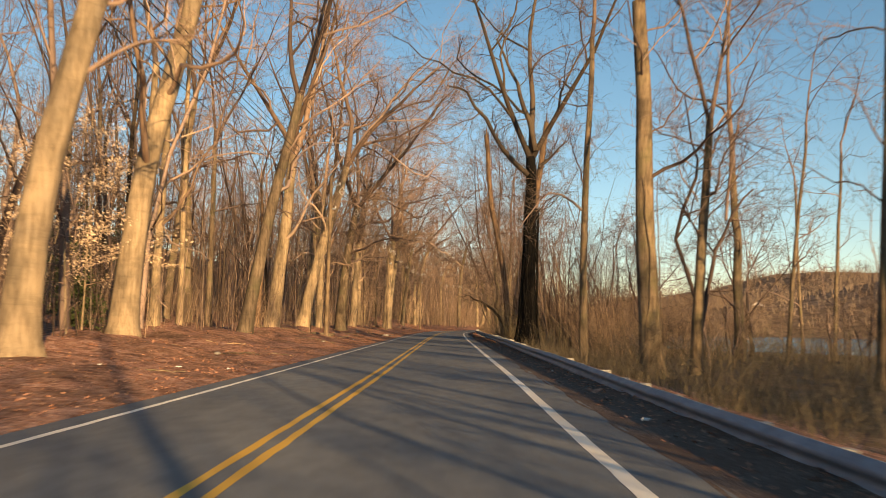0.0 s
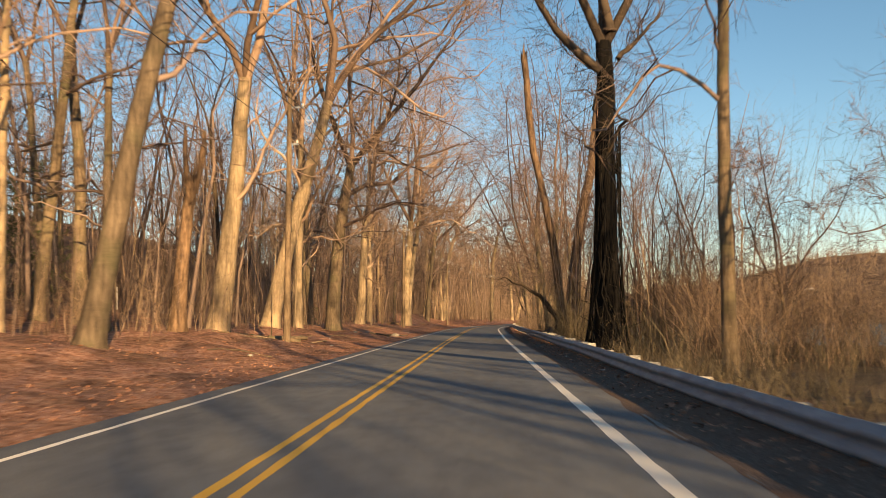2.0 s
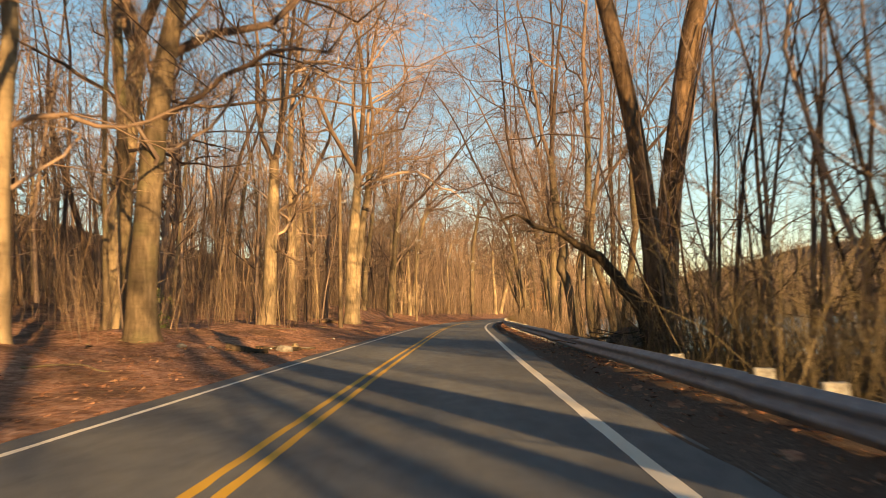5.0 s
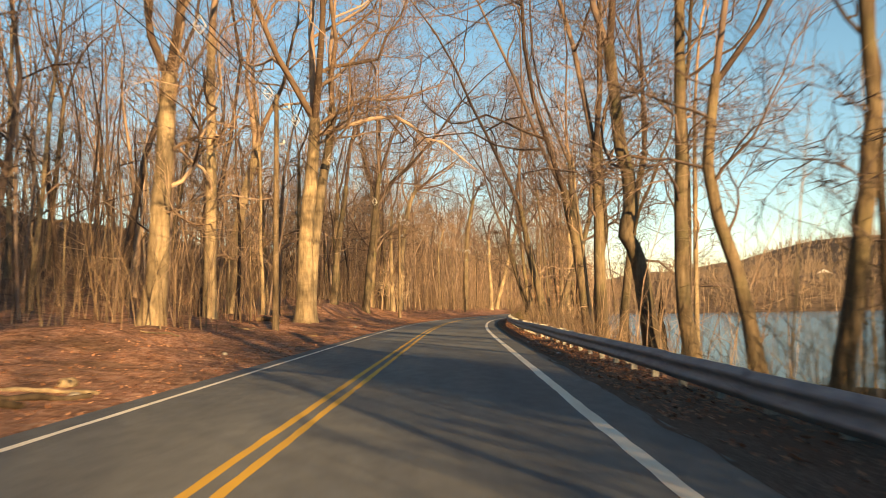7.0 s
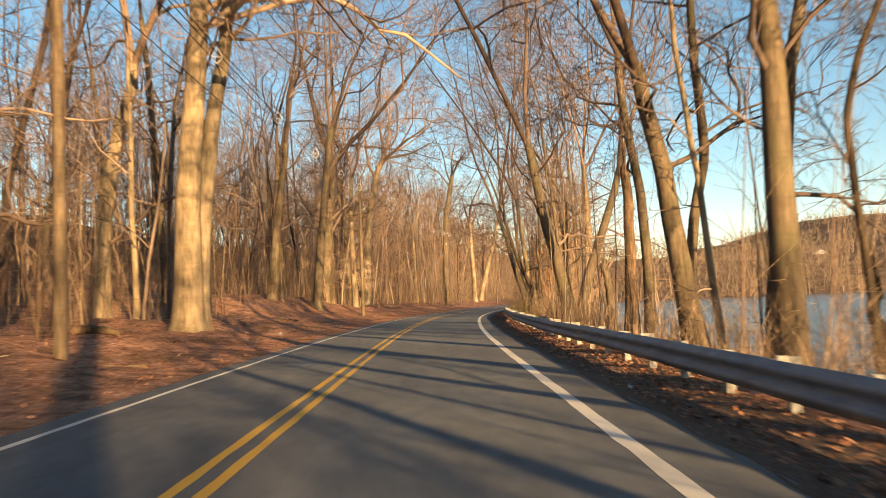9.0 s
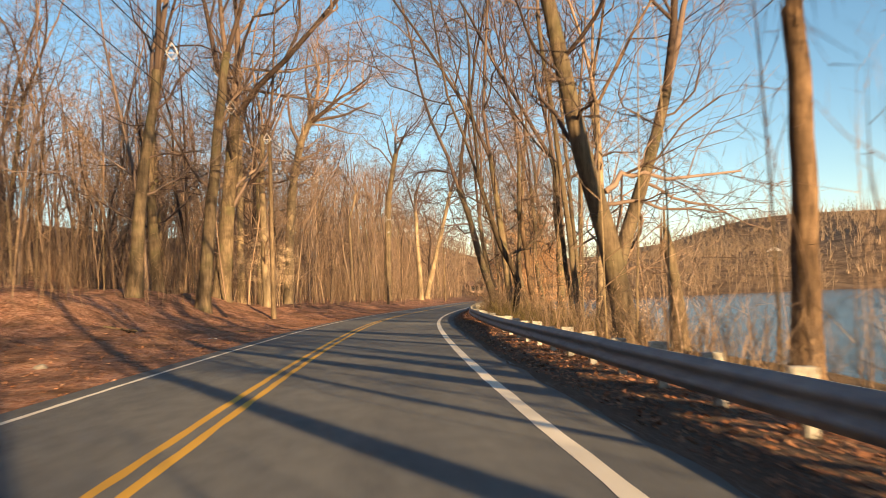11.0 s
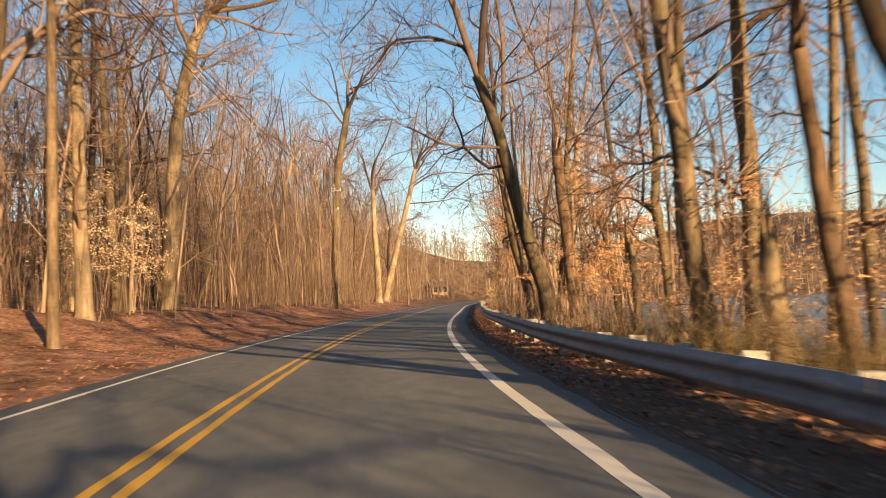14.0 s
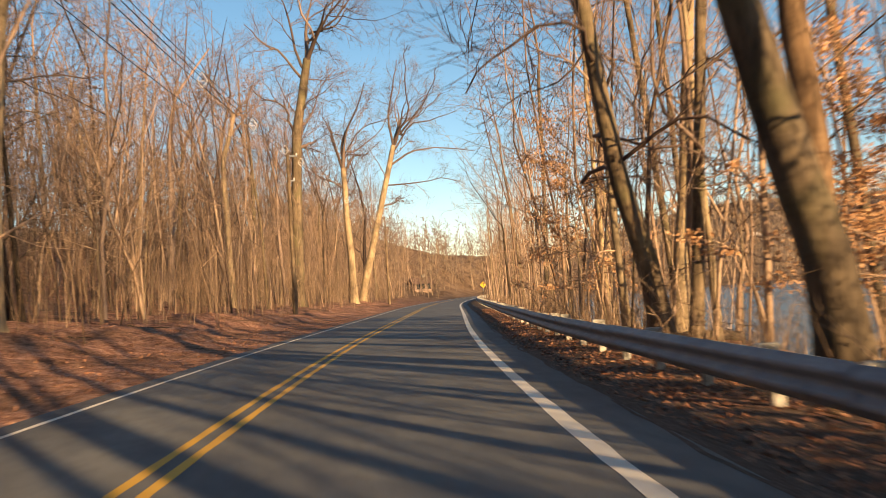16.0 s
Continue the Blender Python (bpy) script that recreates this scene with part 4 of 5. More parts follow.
def snag(x, y, r, h, lean=(0, 0), bow=(0, 0), mats=TAN, label="broken dead trunk", stub=0, name="dead_tree", seed=1, prongs=()):
    """A trunk that broke off: a jagged top, perhaps a stub of a limb."""
    rng = np.random.default_rng(seed)
    root = tagged(new(name), label, "dead tree")
    root.location = (x, y, float(land(x, y)) - 0.15)
    main = trunk_line(rng, h, lean, bow)
    v, f, rad = trunk_mesh(rng, main, r, 0.72)
    v[-12:, 2] += rng.uniform(-0.35, 0.5, 12)
    mesh_object("trunk", v, f, mats[0], root)
    top = main[-1]
    sp = [tube(np.array([[top - (0, 0, 0.5), top + (0.02, 0.03, 0.35), top + (0.06, 0.05, 0.8 + 0.3 * k)]]) + rng.normal(0, rad[-1] * 0.4, (1, 1, 3)) * (1, 1, 0), np.array([[0.4, 0.25, 0.02]]) * rad[-1], 5) for k in range(3)]
    v, f = join(sp)
    mesh_object("splinter", v, f, mats[0], root, "splintered broken top")
    for dx, dz, w in prongs:
        k = np.linspace(0, 1, 6)[:, None]
        p = top - np.array([0, 0, 0.9]) + k * np.array([dx, 0.1, dz + 0.9]) + np.sin(k * 3.1) * np.array([dx * 0.25, 0, 0])
        q, f = tube(p[None], (rad[-1] * w * np.array([1.0, 0.95, 0.85, 0.8, 0.75, 0.3]))[None], 8)
        mesh_object("prong", q, f, mats[0], root, "broken fork of the trunk")
    if stub:
        L, R = sprout(rng, main[None], rad[None], stub, (0.7, 1.0), (1.2, 3.0), (25, 45), 5, 0.12, 0.1, 0.5, tip=0.5)
        v, f = tube(L, R, 6)
        mesh_object("limb", v, f, mats[0], root, "bare broken limb")
    return root


snag(-12.7, 58.7, 0.34, 6.9, (0.022, 0.008), (0.0038, 0.0013), RED, "reddish trunk with a broken fork beside the bank trees", 0, seed=2, prongs=((0.62, 2.5, 0.75), (-0.3, 2.8, 0.6)))
crook = snag(6.5, 75.0, 0.27, 19, (0.0, 0.0), (-0.011, 0.001), RED, "crooked brown dead trunk with a broken fork", 2, seed=3)
creeper(crook, 0.27, 8.5, (0, 0), (-0.011, 0.001), 14, 7, 0.1, TWIG_GREY)
draped = snag(7.3, 78.0, 0.36, 21, (0.03, 0.0), (0.011, 0), RED, "reddish dead trunk draped with vines", 1, seed=4)
creeper(draped, 0.36, 10.5, (0.03, 0), (0.011, 0), 26, 8, 0.15, TWIG_GREY)
snag(10.0, 125.4, 0.25, 7.0, (0.03, -0.01), (0, 0), RED, "reddish-tan trunk broken off behind the guardrail", 0, seed=5)
snag(9.9, 151.5, 0.2, 2.2, (0.02, 0), (0, 0), TAN, "pale split stump behind the guardrail", 0, "stump", seed=6)
snag(10.6, 151.0, 0.15, 5.6, (-0.09, 0.0), (0, 0), RED, "slim reddish trunk broken off above a pale stump", 0, seed=12)
snag(13.1, 170.5, 0.25, 7.4, (-0.055, 0.0), (0, 0), RED, "shaggy reddish trunk broken off among orange leaves", 0, seed=10)
snag(11.7, 161.3, 0.12, 3.1, (-0.09, 0.02), (0, 0), GREY, "thin broken trunk behind the guardrail", 0, seed=11)
snag(17.0, 176.0, 0.26, 5.6, (-0.07, 0.03), (0, 0), GREY, "short broken trunk at the water's edge", 0, seed=7)
snag(11.5, 135.0, 0.22, 3.4, (0.05, 0), (0, 0), GREY, "short weathered stump at the water's edge", 0, "stump", seed=8)
snag(11.0, 109.0, 0.16, 2.4, (0.12, -0.02), (0, 0), DARK, "dark broken stump at the pond", 0, "stump", seed=9)


def arching_tree():
    """A dark tree that bends low over the guardrail and reaches out above the lane."""
    rng = np.random.default_rng(12)
    x0, y0 = 6.7, 76.2
    root = tagged(new("tree"), "dark crooked tree arching low over the guardrail", "tree", SHORE)
    root.location = (x0, y0, float(land(x0, y0)) - 0.15)
    bends = ((0, 0), (-0.35, 1.7), (-1.0, 2.55), (-1.5, 3.2), (-2.1, 3.5), (-2.7, 3.9), (-3.3, 4.05), (-3.8, 4.4), (-4.4, 4.25), (-5.1, 4.45))
    k = np.linspace(0, len(bends) - 1, 28)
    P = np.stack([np.interp(k, np.arange(len(bends)), [p[0] for p in bends]), 0.15 * np.sin(k), np.interp(k, np.arange(len(bends)), [p[1] for p in bends])], 1)
    P[1:-1] += rng.normal(0, 0.02, (26, 3))
    s = np.linspace(0, 1, 28)
    R = 0.2 * (1 - s) ** 1.3 + 0.014 + 0.08 * np.exp(-s * 16)
    v, f = tube(P[None], R[None], 10)
    mesh_object("trunk", v, f, BARK_DARK, root)
    U, UR = sprout(rng, P[None], R[None], 15, (0.18, 1.0), (0.8, 2.6), (35, 80), 8, 0.06, 0.24, 0.45, ratio=0.012)
    L, LR = sprout(rng, U, UR, 6, (0.2, 1.0), (0.5, 1.3), (30, 65), 5, 0.03, 0.2, 0.6, low=0.006)
    T, TR = sprout(rng, L, LR, 5, (0.2, 1.0), (0.2, 0.6), (30, 60), 3, 0.0, 0.15, 0.6, low=0.004)
    v, f = join([tube(U, UR, 6), spike(L, LR), spike(T, TR)])
    mesh_object("crown", v, f, TWIG_DARK, root, "bare dark twisting limbs")


arching_tree()


def brush_pile(x, y):
    """A heap of dark earth and sticks behind the rail."""
    rng = np.random.default_rng(14)
    root = tagged(new("brush_pile"), "dark heap of earth and sticks behind the guardrail", "brush pile")
    root.location = (x, y, float(land(x, y)) - 0.05)
    a, r = np.meshgrid(np.linspace(0, 2 * math.pi, 25), np.linspace(0, 1, 8), indexing="ij")
    lump = 1 + 0.18 * np.sin(a * 3 + 1) + 0.1 * np.sin(a * 7)
    v = np.stack([1.1 * r * lump * np.cos(a), 1.9 * r * lump * np.sin(a), 0.85 * (1 - r**2) * (1 + 0.2 * np.sin(a * 5)) - 0.05], -1).reshape(-1, 3)
    k = (np.arange(24)[:, None] * 8 + np.arange(7)).ravel()
    mesh_object("earth", v, np.stack([k, k + 8, k + 9, k + 1], 1), GRIT, root)
    P = rng.normal(0, 0.55, (60, 1, 3)) * (1, 1.6, 0) + np.linspace(-0.6, 0.6, 4)[None, :, None] * rng.normal(0, 1, (60, 1, 3)) * (1, 1, 0.25)
    P[:, :, 2] += 0.55 + rng.normal(0, 0.15, (60, 1))
    v, f = spike(P, np.broadcast_to(rng.uniform(0.01, 0.03, (60, 1)), (60, 4)))
    mesh_object("stick_heap", v, f, TWIG_DARK, root, "dark dead sticks")


brush_pile(6.3, 77.6)


# ---- poles and cables ----
POLES = [(-9.6, 5.0), (-7.6, 58.3), (-6.6, 111.7), (-3.2, 163.5), (5.6, 217.0), (18.0, 268.0)]


def utility_pole(x, y):
    root = tagged(new("utility_pole"), "weathered brown wooden utility pole on the leafy verge", "utility pole", "utility poles")
    root.location = (x, y, float(land(x, y)) - 0.2)
    z = np.linspace(0, 11.6, 9)
    v, f, _ = trunk_mesh(np.random.default_rng(7), np.stack([0.004 * z, 0 * z, z], 1), 0.155, 0.7, 12, 0.0)
    mesh_object("shaft", v, f, POLE_WOOD, root)
    bm = bmesh.new()
    bmesh.ops.create_cone(bm, cap_ends=True, segments=12, radius1=0.11, radius2=0.1, depth=0.04, matrix=Matrix.Translation((0.046, 0, 11.6)))
    part("cap", bm, POLE_WOOD, root)
    for zz, out in ((10.9, 0.5), (9.2, 0.25)):
        bm = bmesh.new()
        bmesh.ops.create_cube(bm, size=1, matrix=Matrix.Translation((out / 2 + 0.1, 0, zz)) @ Matrix.Diagonal((out + 0.2, 0.07, 0.09, 1)))
        bmesh.ops.bevel(bm, geom=bm.edges[:], offset=0.01, segments=1, affect="EDGES")
        arm = part("bracket", bm, STEEL, root, "grey steel cable bracket")
        bm = bmesh.new()
        for k, rr in ((0, 0.05), (0.05, 0.065), (0.1, 0.04)):
            bmesh.ops.create_cone(bm, cap_ends=True, segments=10, radius1=rr, radius2=rr * 0.7, depth=0.05, matrix=Matrix.Translation((out + 0.15, 0, zz + 0.07 + k)))
        part("insulator", bm, PORCELAIN, arm, "pale insulator")


for px, py in POLES[1:]:
    utility_pole(px, py)


def cable(a, b, sag):
    n = 24
    s = np.linspace(0, 1, n)[:, None]
    p = a * (1 - s) + b * s
    p[:, 2] -= (sag * 4 * s * (1 - s))[:, 0]
    return p


def cables():
    """Three lines in a bundle, a messenger above and two lower cables, with spacers along the bundle."""
    rng = np.random.default_rng(3)
    feet = [np.array([x, y, float(land(x, y))]) for x, y in POLES]
    for dx, z, r, sag in ((0.62, 10.9, 0.014, 0.7), (0.42, 10.55, 0.016, 0.75), (0.75, 10.55, 0.016, 0.75), (0.35, 9.15, 0.014, 0.6)):
        pts = np.concatenate([cable(feet[i] + (dx, 0, z), feet[i + 1] + (dx, 0, z), sag) for i in range(len(feet) - 1)])
        v, f = tube(pts[None], np.full((1, len(pts)), r), 5)
        tagged(mesh_object("overhead_cable", v, f, CABLE), "black overhead cable strung between utility poles", "cable", "overhead cables")
    for i in range(1, len(feet) - 1):
        for s in (0.03, 0.2, 0.38, 0.56, 0.74, 0.92):
            c = feet[i] * (1 - s) + feet[i + 1] * s + np.array([0.6, 0, 10.67 - 0.72 * 4 * s * (1 - s)])
            P = []
            corners = [np.array([0.0, 0, 0.25]), np.array([-0.22, 0, -0.12]), np.array([0.2, 0, -0.12]), np.array([0.0, 0, -0.38])]
            for a, b in ((0, 1), (0, 2), (1, 3), (2, 3), (1, 2)):
                P.append([c + corners[a], c + (corners[a] + corners[b]) / 2, c + corners[b]])
            v, f = tube(np.array(P), np.full((5, 3), 0.018), 5)
            tagged(mesh_object("cable_spacer", v, f, PORCELAIN), "pale diamond-shaped cable spacer on the overhead lines", "cable spacer", "cable spacers")


cables()


# ---- the woods ----
def tree_kind(seed, h, r, stems, limbs, mats, fork, fine, label, low=0.35, lean=0.02, group="woodland trees", dense=1.0):
    rng = random.Random(seed)
    return grow_tree(0, 0, r, h, (rng.uniform(-lean, lean), rng.uniform(-lean, lean)), (rng.uniform(-0.001, 0.001), 0), fork, stems, limbs, low,
                     fine, mats, label, group, seed, floor=0.0, sink=0.0, dense=dense)


KEEP_CLEAR = [(o.location.x, o.location.y) for o in scene.objects if o.name.split(".")[0] in ("tree", "dead_tree", "stump", "utility_pole")]


def plant(kinds, places, rng, lo=0.8, hi=1.2):
    used = set()
    for x, y in places:
        k = kinds[rng.randrange(len(kinds))]
        s = rng.uniform(lo, hi)
        m = pose(x, y, float(land(x, y)) - 0.12, rng.uniform(-5, 5), rng.uniform(-5, 5), rng.uniform(0, 360))
        if k not in used:
            used.add(k)
            k.matrix_basis = m @ Matrix.Diagonal((s, s, s, 1))
        else:
            c = copy_thing(k, m)
            c.matrix_basis = m @ Matrix.Diagonal((s, s, s, 1))


def scatter(rng, n, ulo, uhi, ylo, yhi, gap, ok=None, power=1.0):
    out = []
    tries = 0
    while len(out) < n and tries < n * 40:
        tries += 1
        y = rng.uniform(ylo, yhi)
        u = ulo + (uhi - ulo) * rng.random() ** power
        x = float(centre(y)) + u
        if ok and not ok(u, y):
            continue
        if all((x - a) ** 2 + (y - b) ** 2 > gap * gap for a, b in out) and all((x - a) ** 2 + (y - b) ** 2 > 2.2 for a, b in KEEP_CLEAR):
            out.append((x, y))
    return out


R_ = random.Random(11)
WOOD = [tree_kind(21, 28, 0.21, 2, 5, GREY, 0.55, 0.6, "bare grey-brown woodland tree on the slope"),
        tree_kind(22, 24, 0.16, 1, 7, TAN, 0.6, 0.6, "slender bare tan woodland tree"),
        tree_kind(23, 30, 0.27, 3, 4, GREY, 0.5, 0.6, "bare forked woodland tree on the slope"),
        tree_kind(24, 19, 0.12, 1, 6, GREY, 0.7, 0.5, "thin bare woodland tree on the slope"),
        tree_kind(25, 23, 0.15, 2, 5, DARK, 0.55, 0.5, "thin dark woodland tree")]
plant(WOOD, scatter(R_, 92, -11, -36, -15, 330, 2.2, power=1.4), R_)
SHORE_KINDS = [tree_kind(31, 24, 0.15, 1, 6, GREY, 0.65, 0.5, "bare grey-brown tree between rail and pond", group=SHORE),
               tree_kind(32, 15, 0.09, 1, 6, TAN, 0.65, 0.5, "thin pale tree between rail and pond", 0.3, group=SHORE),
               tree_kind(33, 17, 0.12, 2, 5, DARK, 0.5, 0.5, "thin dark tree between rail and pond", 0.3, 0.06, group=SHORE)]
plant(SHORE_KINDS, scatter(R_, 26, 7.0, 11.5, 92, 330, 1.8, lambda u, y: not 146 < y < 178), R_)
plant(SHORE_KINDS, scatter(R_, 9, 8.6, 12.5, 150, 186, 1.8), R_)
# added trees behind the start, never in view, that shade road and verge
plant(WOOD, scatter(R_, 4, 8, 24, -32, -3, 3.0), R_)
plant(SHORE_KINDS, scatter(R_, 10, 13, 28, 4, 32, 2.6), R_)
plant(SHORE_KINDS, scatter(R_, 28, 9.5, 36, -70, 95, 2.6, lambda u, y: u > 17 or y < -2 or y > 84, power=1.4), R_)


def saplings(seed, n, hmin, hmax, r=0.028):
    """A clump's worth of thin whips, one tree each."""
    rng = np.random.default_rng(seed)
    h = rng.uniform(hmin, hmax)
    P = trunk_line(rng, h, rng.normal(0, 0.05, 2), (0, 0), 8, 0.06)[None]
    R = r * np.linspace(1, 0.2, 8)[None]
    L, LR = sprout(rng, P, R, n, (0.25, 1.0), (h * 0.12, h * 0.3), (25, 55), 5, 0.08, 0.14, 0.6)
    T, TR = sprout(rng, L, LR, 3, (0.2, 1.0), (0.3, 0.9), (25, 60), 3, 0.03, 0.15, 0.6, low=0.004)
    return (P, R), (L, LR), (T, TR)


def whip_kind(seed, mats, label):
    root = tagged(new("sapling"), label, "sapling", "saplings in the woods")
    a, b_, c = saplings(seed, 9, 5.0, 9.0)
    v, f = tube(a[0], a[1], 6)
    mesh_object("trunk", v, f, mats[0], root)
    v, f = join([tube(b_[0], b_[1], 3), spike(c[0], c[1])])
    mesh_object("crown", v, f, mats[1], root)
    return root


WHIPS = [whip_kind(40 + k, m, "thin leafless sapling rising from the leaf litter") for k, m in enumerate((TAN, TAN, GREY, TAN, DARK))]
plant(WHIPS, scatter(R_, 110, -8.5, -30, -10, 300, 1.0, power=1.3), R_, 0.7, 1.5)
plant(WHIPS, scatter(R_, 90, 6.4, 11.5, 60, 330, 0.7, lambda u, y: not 146 < y < 176), R_, 0.6, 1.3)


def far_woods(name, places, seed, hmin, hmax, mat, label, limbs=9, tw=9, r=0.14, fat=0.016, start=0.3, fine=0):
    """Countless far trees in one mesh; with fine above 0 they are nearer and carry a last order of twigs."""
    rng = np.random.default_rng(seed)
    n = len(places)
    xy = np.array(places)
    h = rng.uniform(hmin, hmax, n)
    K = 6 if fine else 3
    s = np.linspace(0, 1, K)
    P = np.zeros((n, K, 3))
    P[:, :, :2] = xy[:, None] + np.cumsum(rng.normal(0, 0.048 if fine else 0.03, (n, K, 2)), 1) * h[:, None, None] * s[None, :, None] + (rng.normal(0, 0.07, (n, 2)) * h[:, None])[:, None] * s[None, :, None]
    P[:, :, 2] = land(xy[:, 0], xy[:, 1])[:, None] - 0.2 + h[:, None] * s
    R = (r * np.exp(rng.normal(0, 0.4, n)))[:, None] * np.linspace(1, 0.2, K)
    reach = 0.5 * (hmin + hmax)
    L, LR = sprout(rng, P, R, limbs, (start, 1.0), (0.14 * reach, 0.36 * reach), (25, 65), 4 if fine else 2, 0.08, 0.22, 0.5)
    T, TR = sprout(rng, L, LR, tw, (0.15, 1.0), (0.06 * reach, 0.16 * reach), (25, 65), 3 if fine else 2, 0.05, 0.2, 0.7, low=fat)
    pieces = [tube(P, R, 4) if fine else spike(P, R), spike(L, LR), spike(T, TR)]
    if fine:
        F, FR = sprout(rng, T, TR, fine, (0.2, 1.0), (0.03 * reach, 0.08 * reach), (25, 65), 2, 0.02, 0.1, 0.8, low=fat * 0.75)
        pieces.append(spike(F, FR))
    v, f = join(pieces)
    tagged(mesh_object(name, v, f, mat), label, "woods", kind="stuff")


def random_places(seed, n, ulo, uhi, ylo, yhi, ok=None):
    rng = np.random.default_rng(seed)
    y = rng.uniform(ylo, yhi, n)
    u = rng.uniform(ulo, uhi, n)
    keep = np.ones(n, bool) if ok is None else ok(u, y)
    return np.stack([centre(y) + u, y], 1)[keep]


def front_slope(u, y):
    over = u - 218 + 125 * smooth(y, 220, 400)
    return (over > 0) & (over < 150)


far_woods("far_woods", random_places(61, 208, -46, -11, 16, 330), 62, 15, 27, TWIG_GREY, "dense leafless woods climbing the hillside", 8, 6, 0.13, 0.017, 0.2, 4)
far_woods("far_woods", random_places(46, 158, -46, -11, 16, 330), 45, 12, 24, TWIG_GREY, "dense leafless grey-brown woods climbing the hillside", 8, 6, 0.11, 0.017, 0.2, 4)
far_woods("far_woods", random_places(30, 300, -64, -20, 70, 370), 29, 11, 22, TWIG_TAN, "dense leafless woods behind the verge", 8, 6, 0.09, 0.024, 0.12, 3)
far_woods("far_woods", random_places(24, 210, -58, -13, 165, 310), 23, 12, 20, TWIG_TAN, "dense leafless thicket of trees on the slope", 8, 7, 0.07, 0.022, 0.15, 3)
far_woods("far_woods", random_places(60, 290, -115, -40, 30, 480), 59, 10, 22, TWIG_GREY, "leafless woods on the crest of the hill", 8, 7, 0.12, 0.03, 0.1)
far_woods("far_woods", random_places(44, 270, -110, -28, 30, 420), 43, 3, 8, TWIG_GREY, "low leafless growth on the crest of the hill", 7, 6, 0.08, 0.03, 0.05)
far_woods("far_woods", random_places(63, 2500, 88, 400, -60, 760, front_slope), 64, 4, 10, TWIG_FAR, "leafless brown woods on the ridge across the pond", 7, 5, 0.09, 0.11, 0.05)
far_woods("far_woods", random_places(65, 900, -60, 90, 325, 470, lambda u, y: (np.abs(u) > 7) | (y > 415)), 66, 5, 13, TWIG_FAR, "leafless woods beyond the road's bend", 8, 6, 0.08, 0.06, 0.05)
far_woods("vine_woods", random_places(67, 190, 7.4, 16, 62, 80, lambda u, y: (u < shore(y) - 1) & ((u > 9) | (y > 70)) & (y + 2.33 * u < 98)), 68, 7, 14.5, TWIG_GREY, "dense leafless saplings and vines behind the guardrail", 8, 6, 0.05, 0.008, 0.1, 3)
far_woods("roadside_woods", random_places(69, 140, 7.0, 13, 180, 345), 70, 9, 17, TWIG_TAN, "crowded leafless saplings between rail and pond", 7, 5, 0.06, 0.012, 0.2, 3)
far_woods("roadside_woods", random_places(55, 190, -34, -9.5, 165, 345), 56, 8, 17, TWIG_TAN, "crowded leafless saplings along the verge", 9, 6, 0.055, 0.012, 0.1, 5)
far_woods("roadside_woods", random_places(14, 30, 7.6, 12, 156, 198), 13, 8, 15, TWIG_TAN, "slim leafless saplings between rail and pond", 8, 5, 0.055, 0.011, 0.25, 3)
far_woods("marsh_woods", random_places(57, 90, 13, 46, -75, 34), 58, 5, 13, TWIG_GREY, "leafless woods in the marsh", 8, 5, 0.06, 0.011, 0.1, 3)
# out of view: added to keep the low sun off the first stretch
far_woods("marsh_woods", random_places(40, 40, 8.5, 28, -24, 10), 39, 7, 12.5, TWIG_GREY, "unseen leafless woods added to shade the roadside", 9, 6, 0.09, 0.012, 0.1, 3)
# unseen belt, placed and sized only to shade the marsh brush
far_woods("marsh_woods", random_places(28, 150, 18, 38, -36, 30, lambda u, y: u > 0.6 * y + 9), 27, 8, 13, TWIG_GREY, "unseen leafless woods added to shade the marsh", 8, 5, 0.07, 0.014, 0.08, 3)
far_woods("marsh_woods", random_places(38, 65, 15, 46, 32, 74, lambda u, y: u < shore(y) + 1), 37, 3, 6.5, TWIG_GREY, "low leafless growth in the marsh", 8, 5, 0.05, 0.009, 0.1, 3)


def thicket(name, places, seed, hmin, hmax, mat, label, stems=5, side=5, r=0.009, lean=0.28):
    """Brush: bundles of thin arching stems, in one mesh."""
    rng = np.random.default_rng(seed)
    n = len(places) * stems
    xy = np.repeat(np.array(places), stems, 0) + rng.normal(0, 0.35, (n, 2))
    h = rng.uniform(hmin, hmax, n)
    K = 4 if hmin > 1.5 else 3
    s = np.linspace(0, 1, K)
    P = np.zeros((n, K, 3))
    tilt = rng.normal(0, lean, (n, 2))
    P[:, :, :2] = xy[:, None] + tilt[:, None] * (h[:, None] * s**1.5)[..., None] + rng.normal(0, 0.03, (n, K, 2)) * h[:, None, None] * s[None, :, None]
    P[:, :, 2] = land(xy[:, 0], xy[:, 1])[:, None] - 0.05 + h[:, None] * s * 0.95
    R = (r * np.exp(rng.normal(0, 0.4, n)))[:, None] * np.linspace(1, 0.3, K)
    pieces = [spike(P, R)]
    if side:
        T, TR = sprout(rng, P, R, side, (0.2, 1.0), (0.28 * hmin, 0.75 * hmin), (20, 75), 2, 0.05, 0.1, 0.7, low=0.004)
        pieces.append(spike(T, TR))
    v, f = join(pieces)
    tagged(mesh_object(name, v, f, mat), label, "brush", kind="stuff")


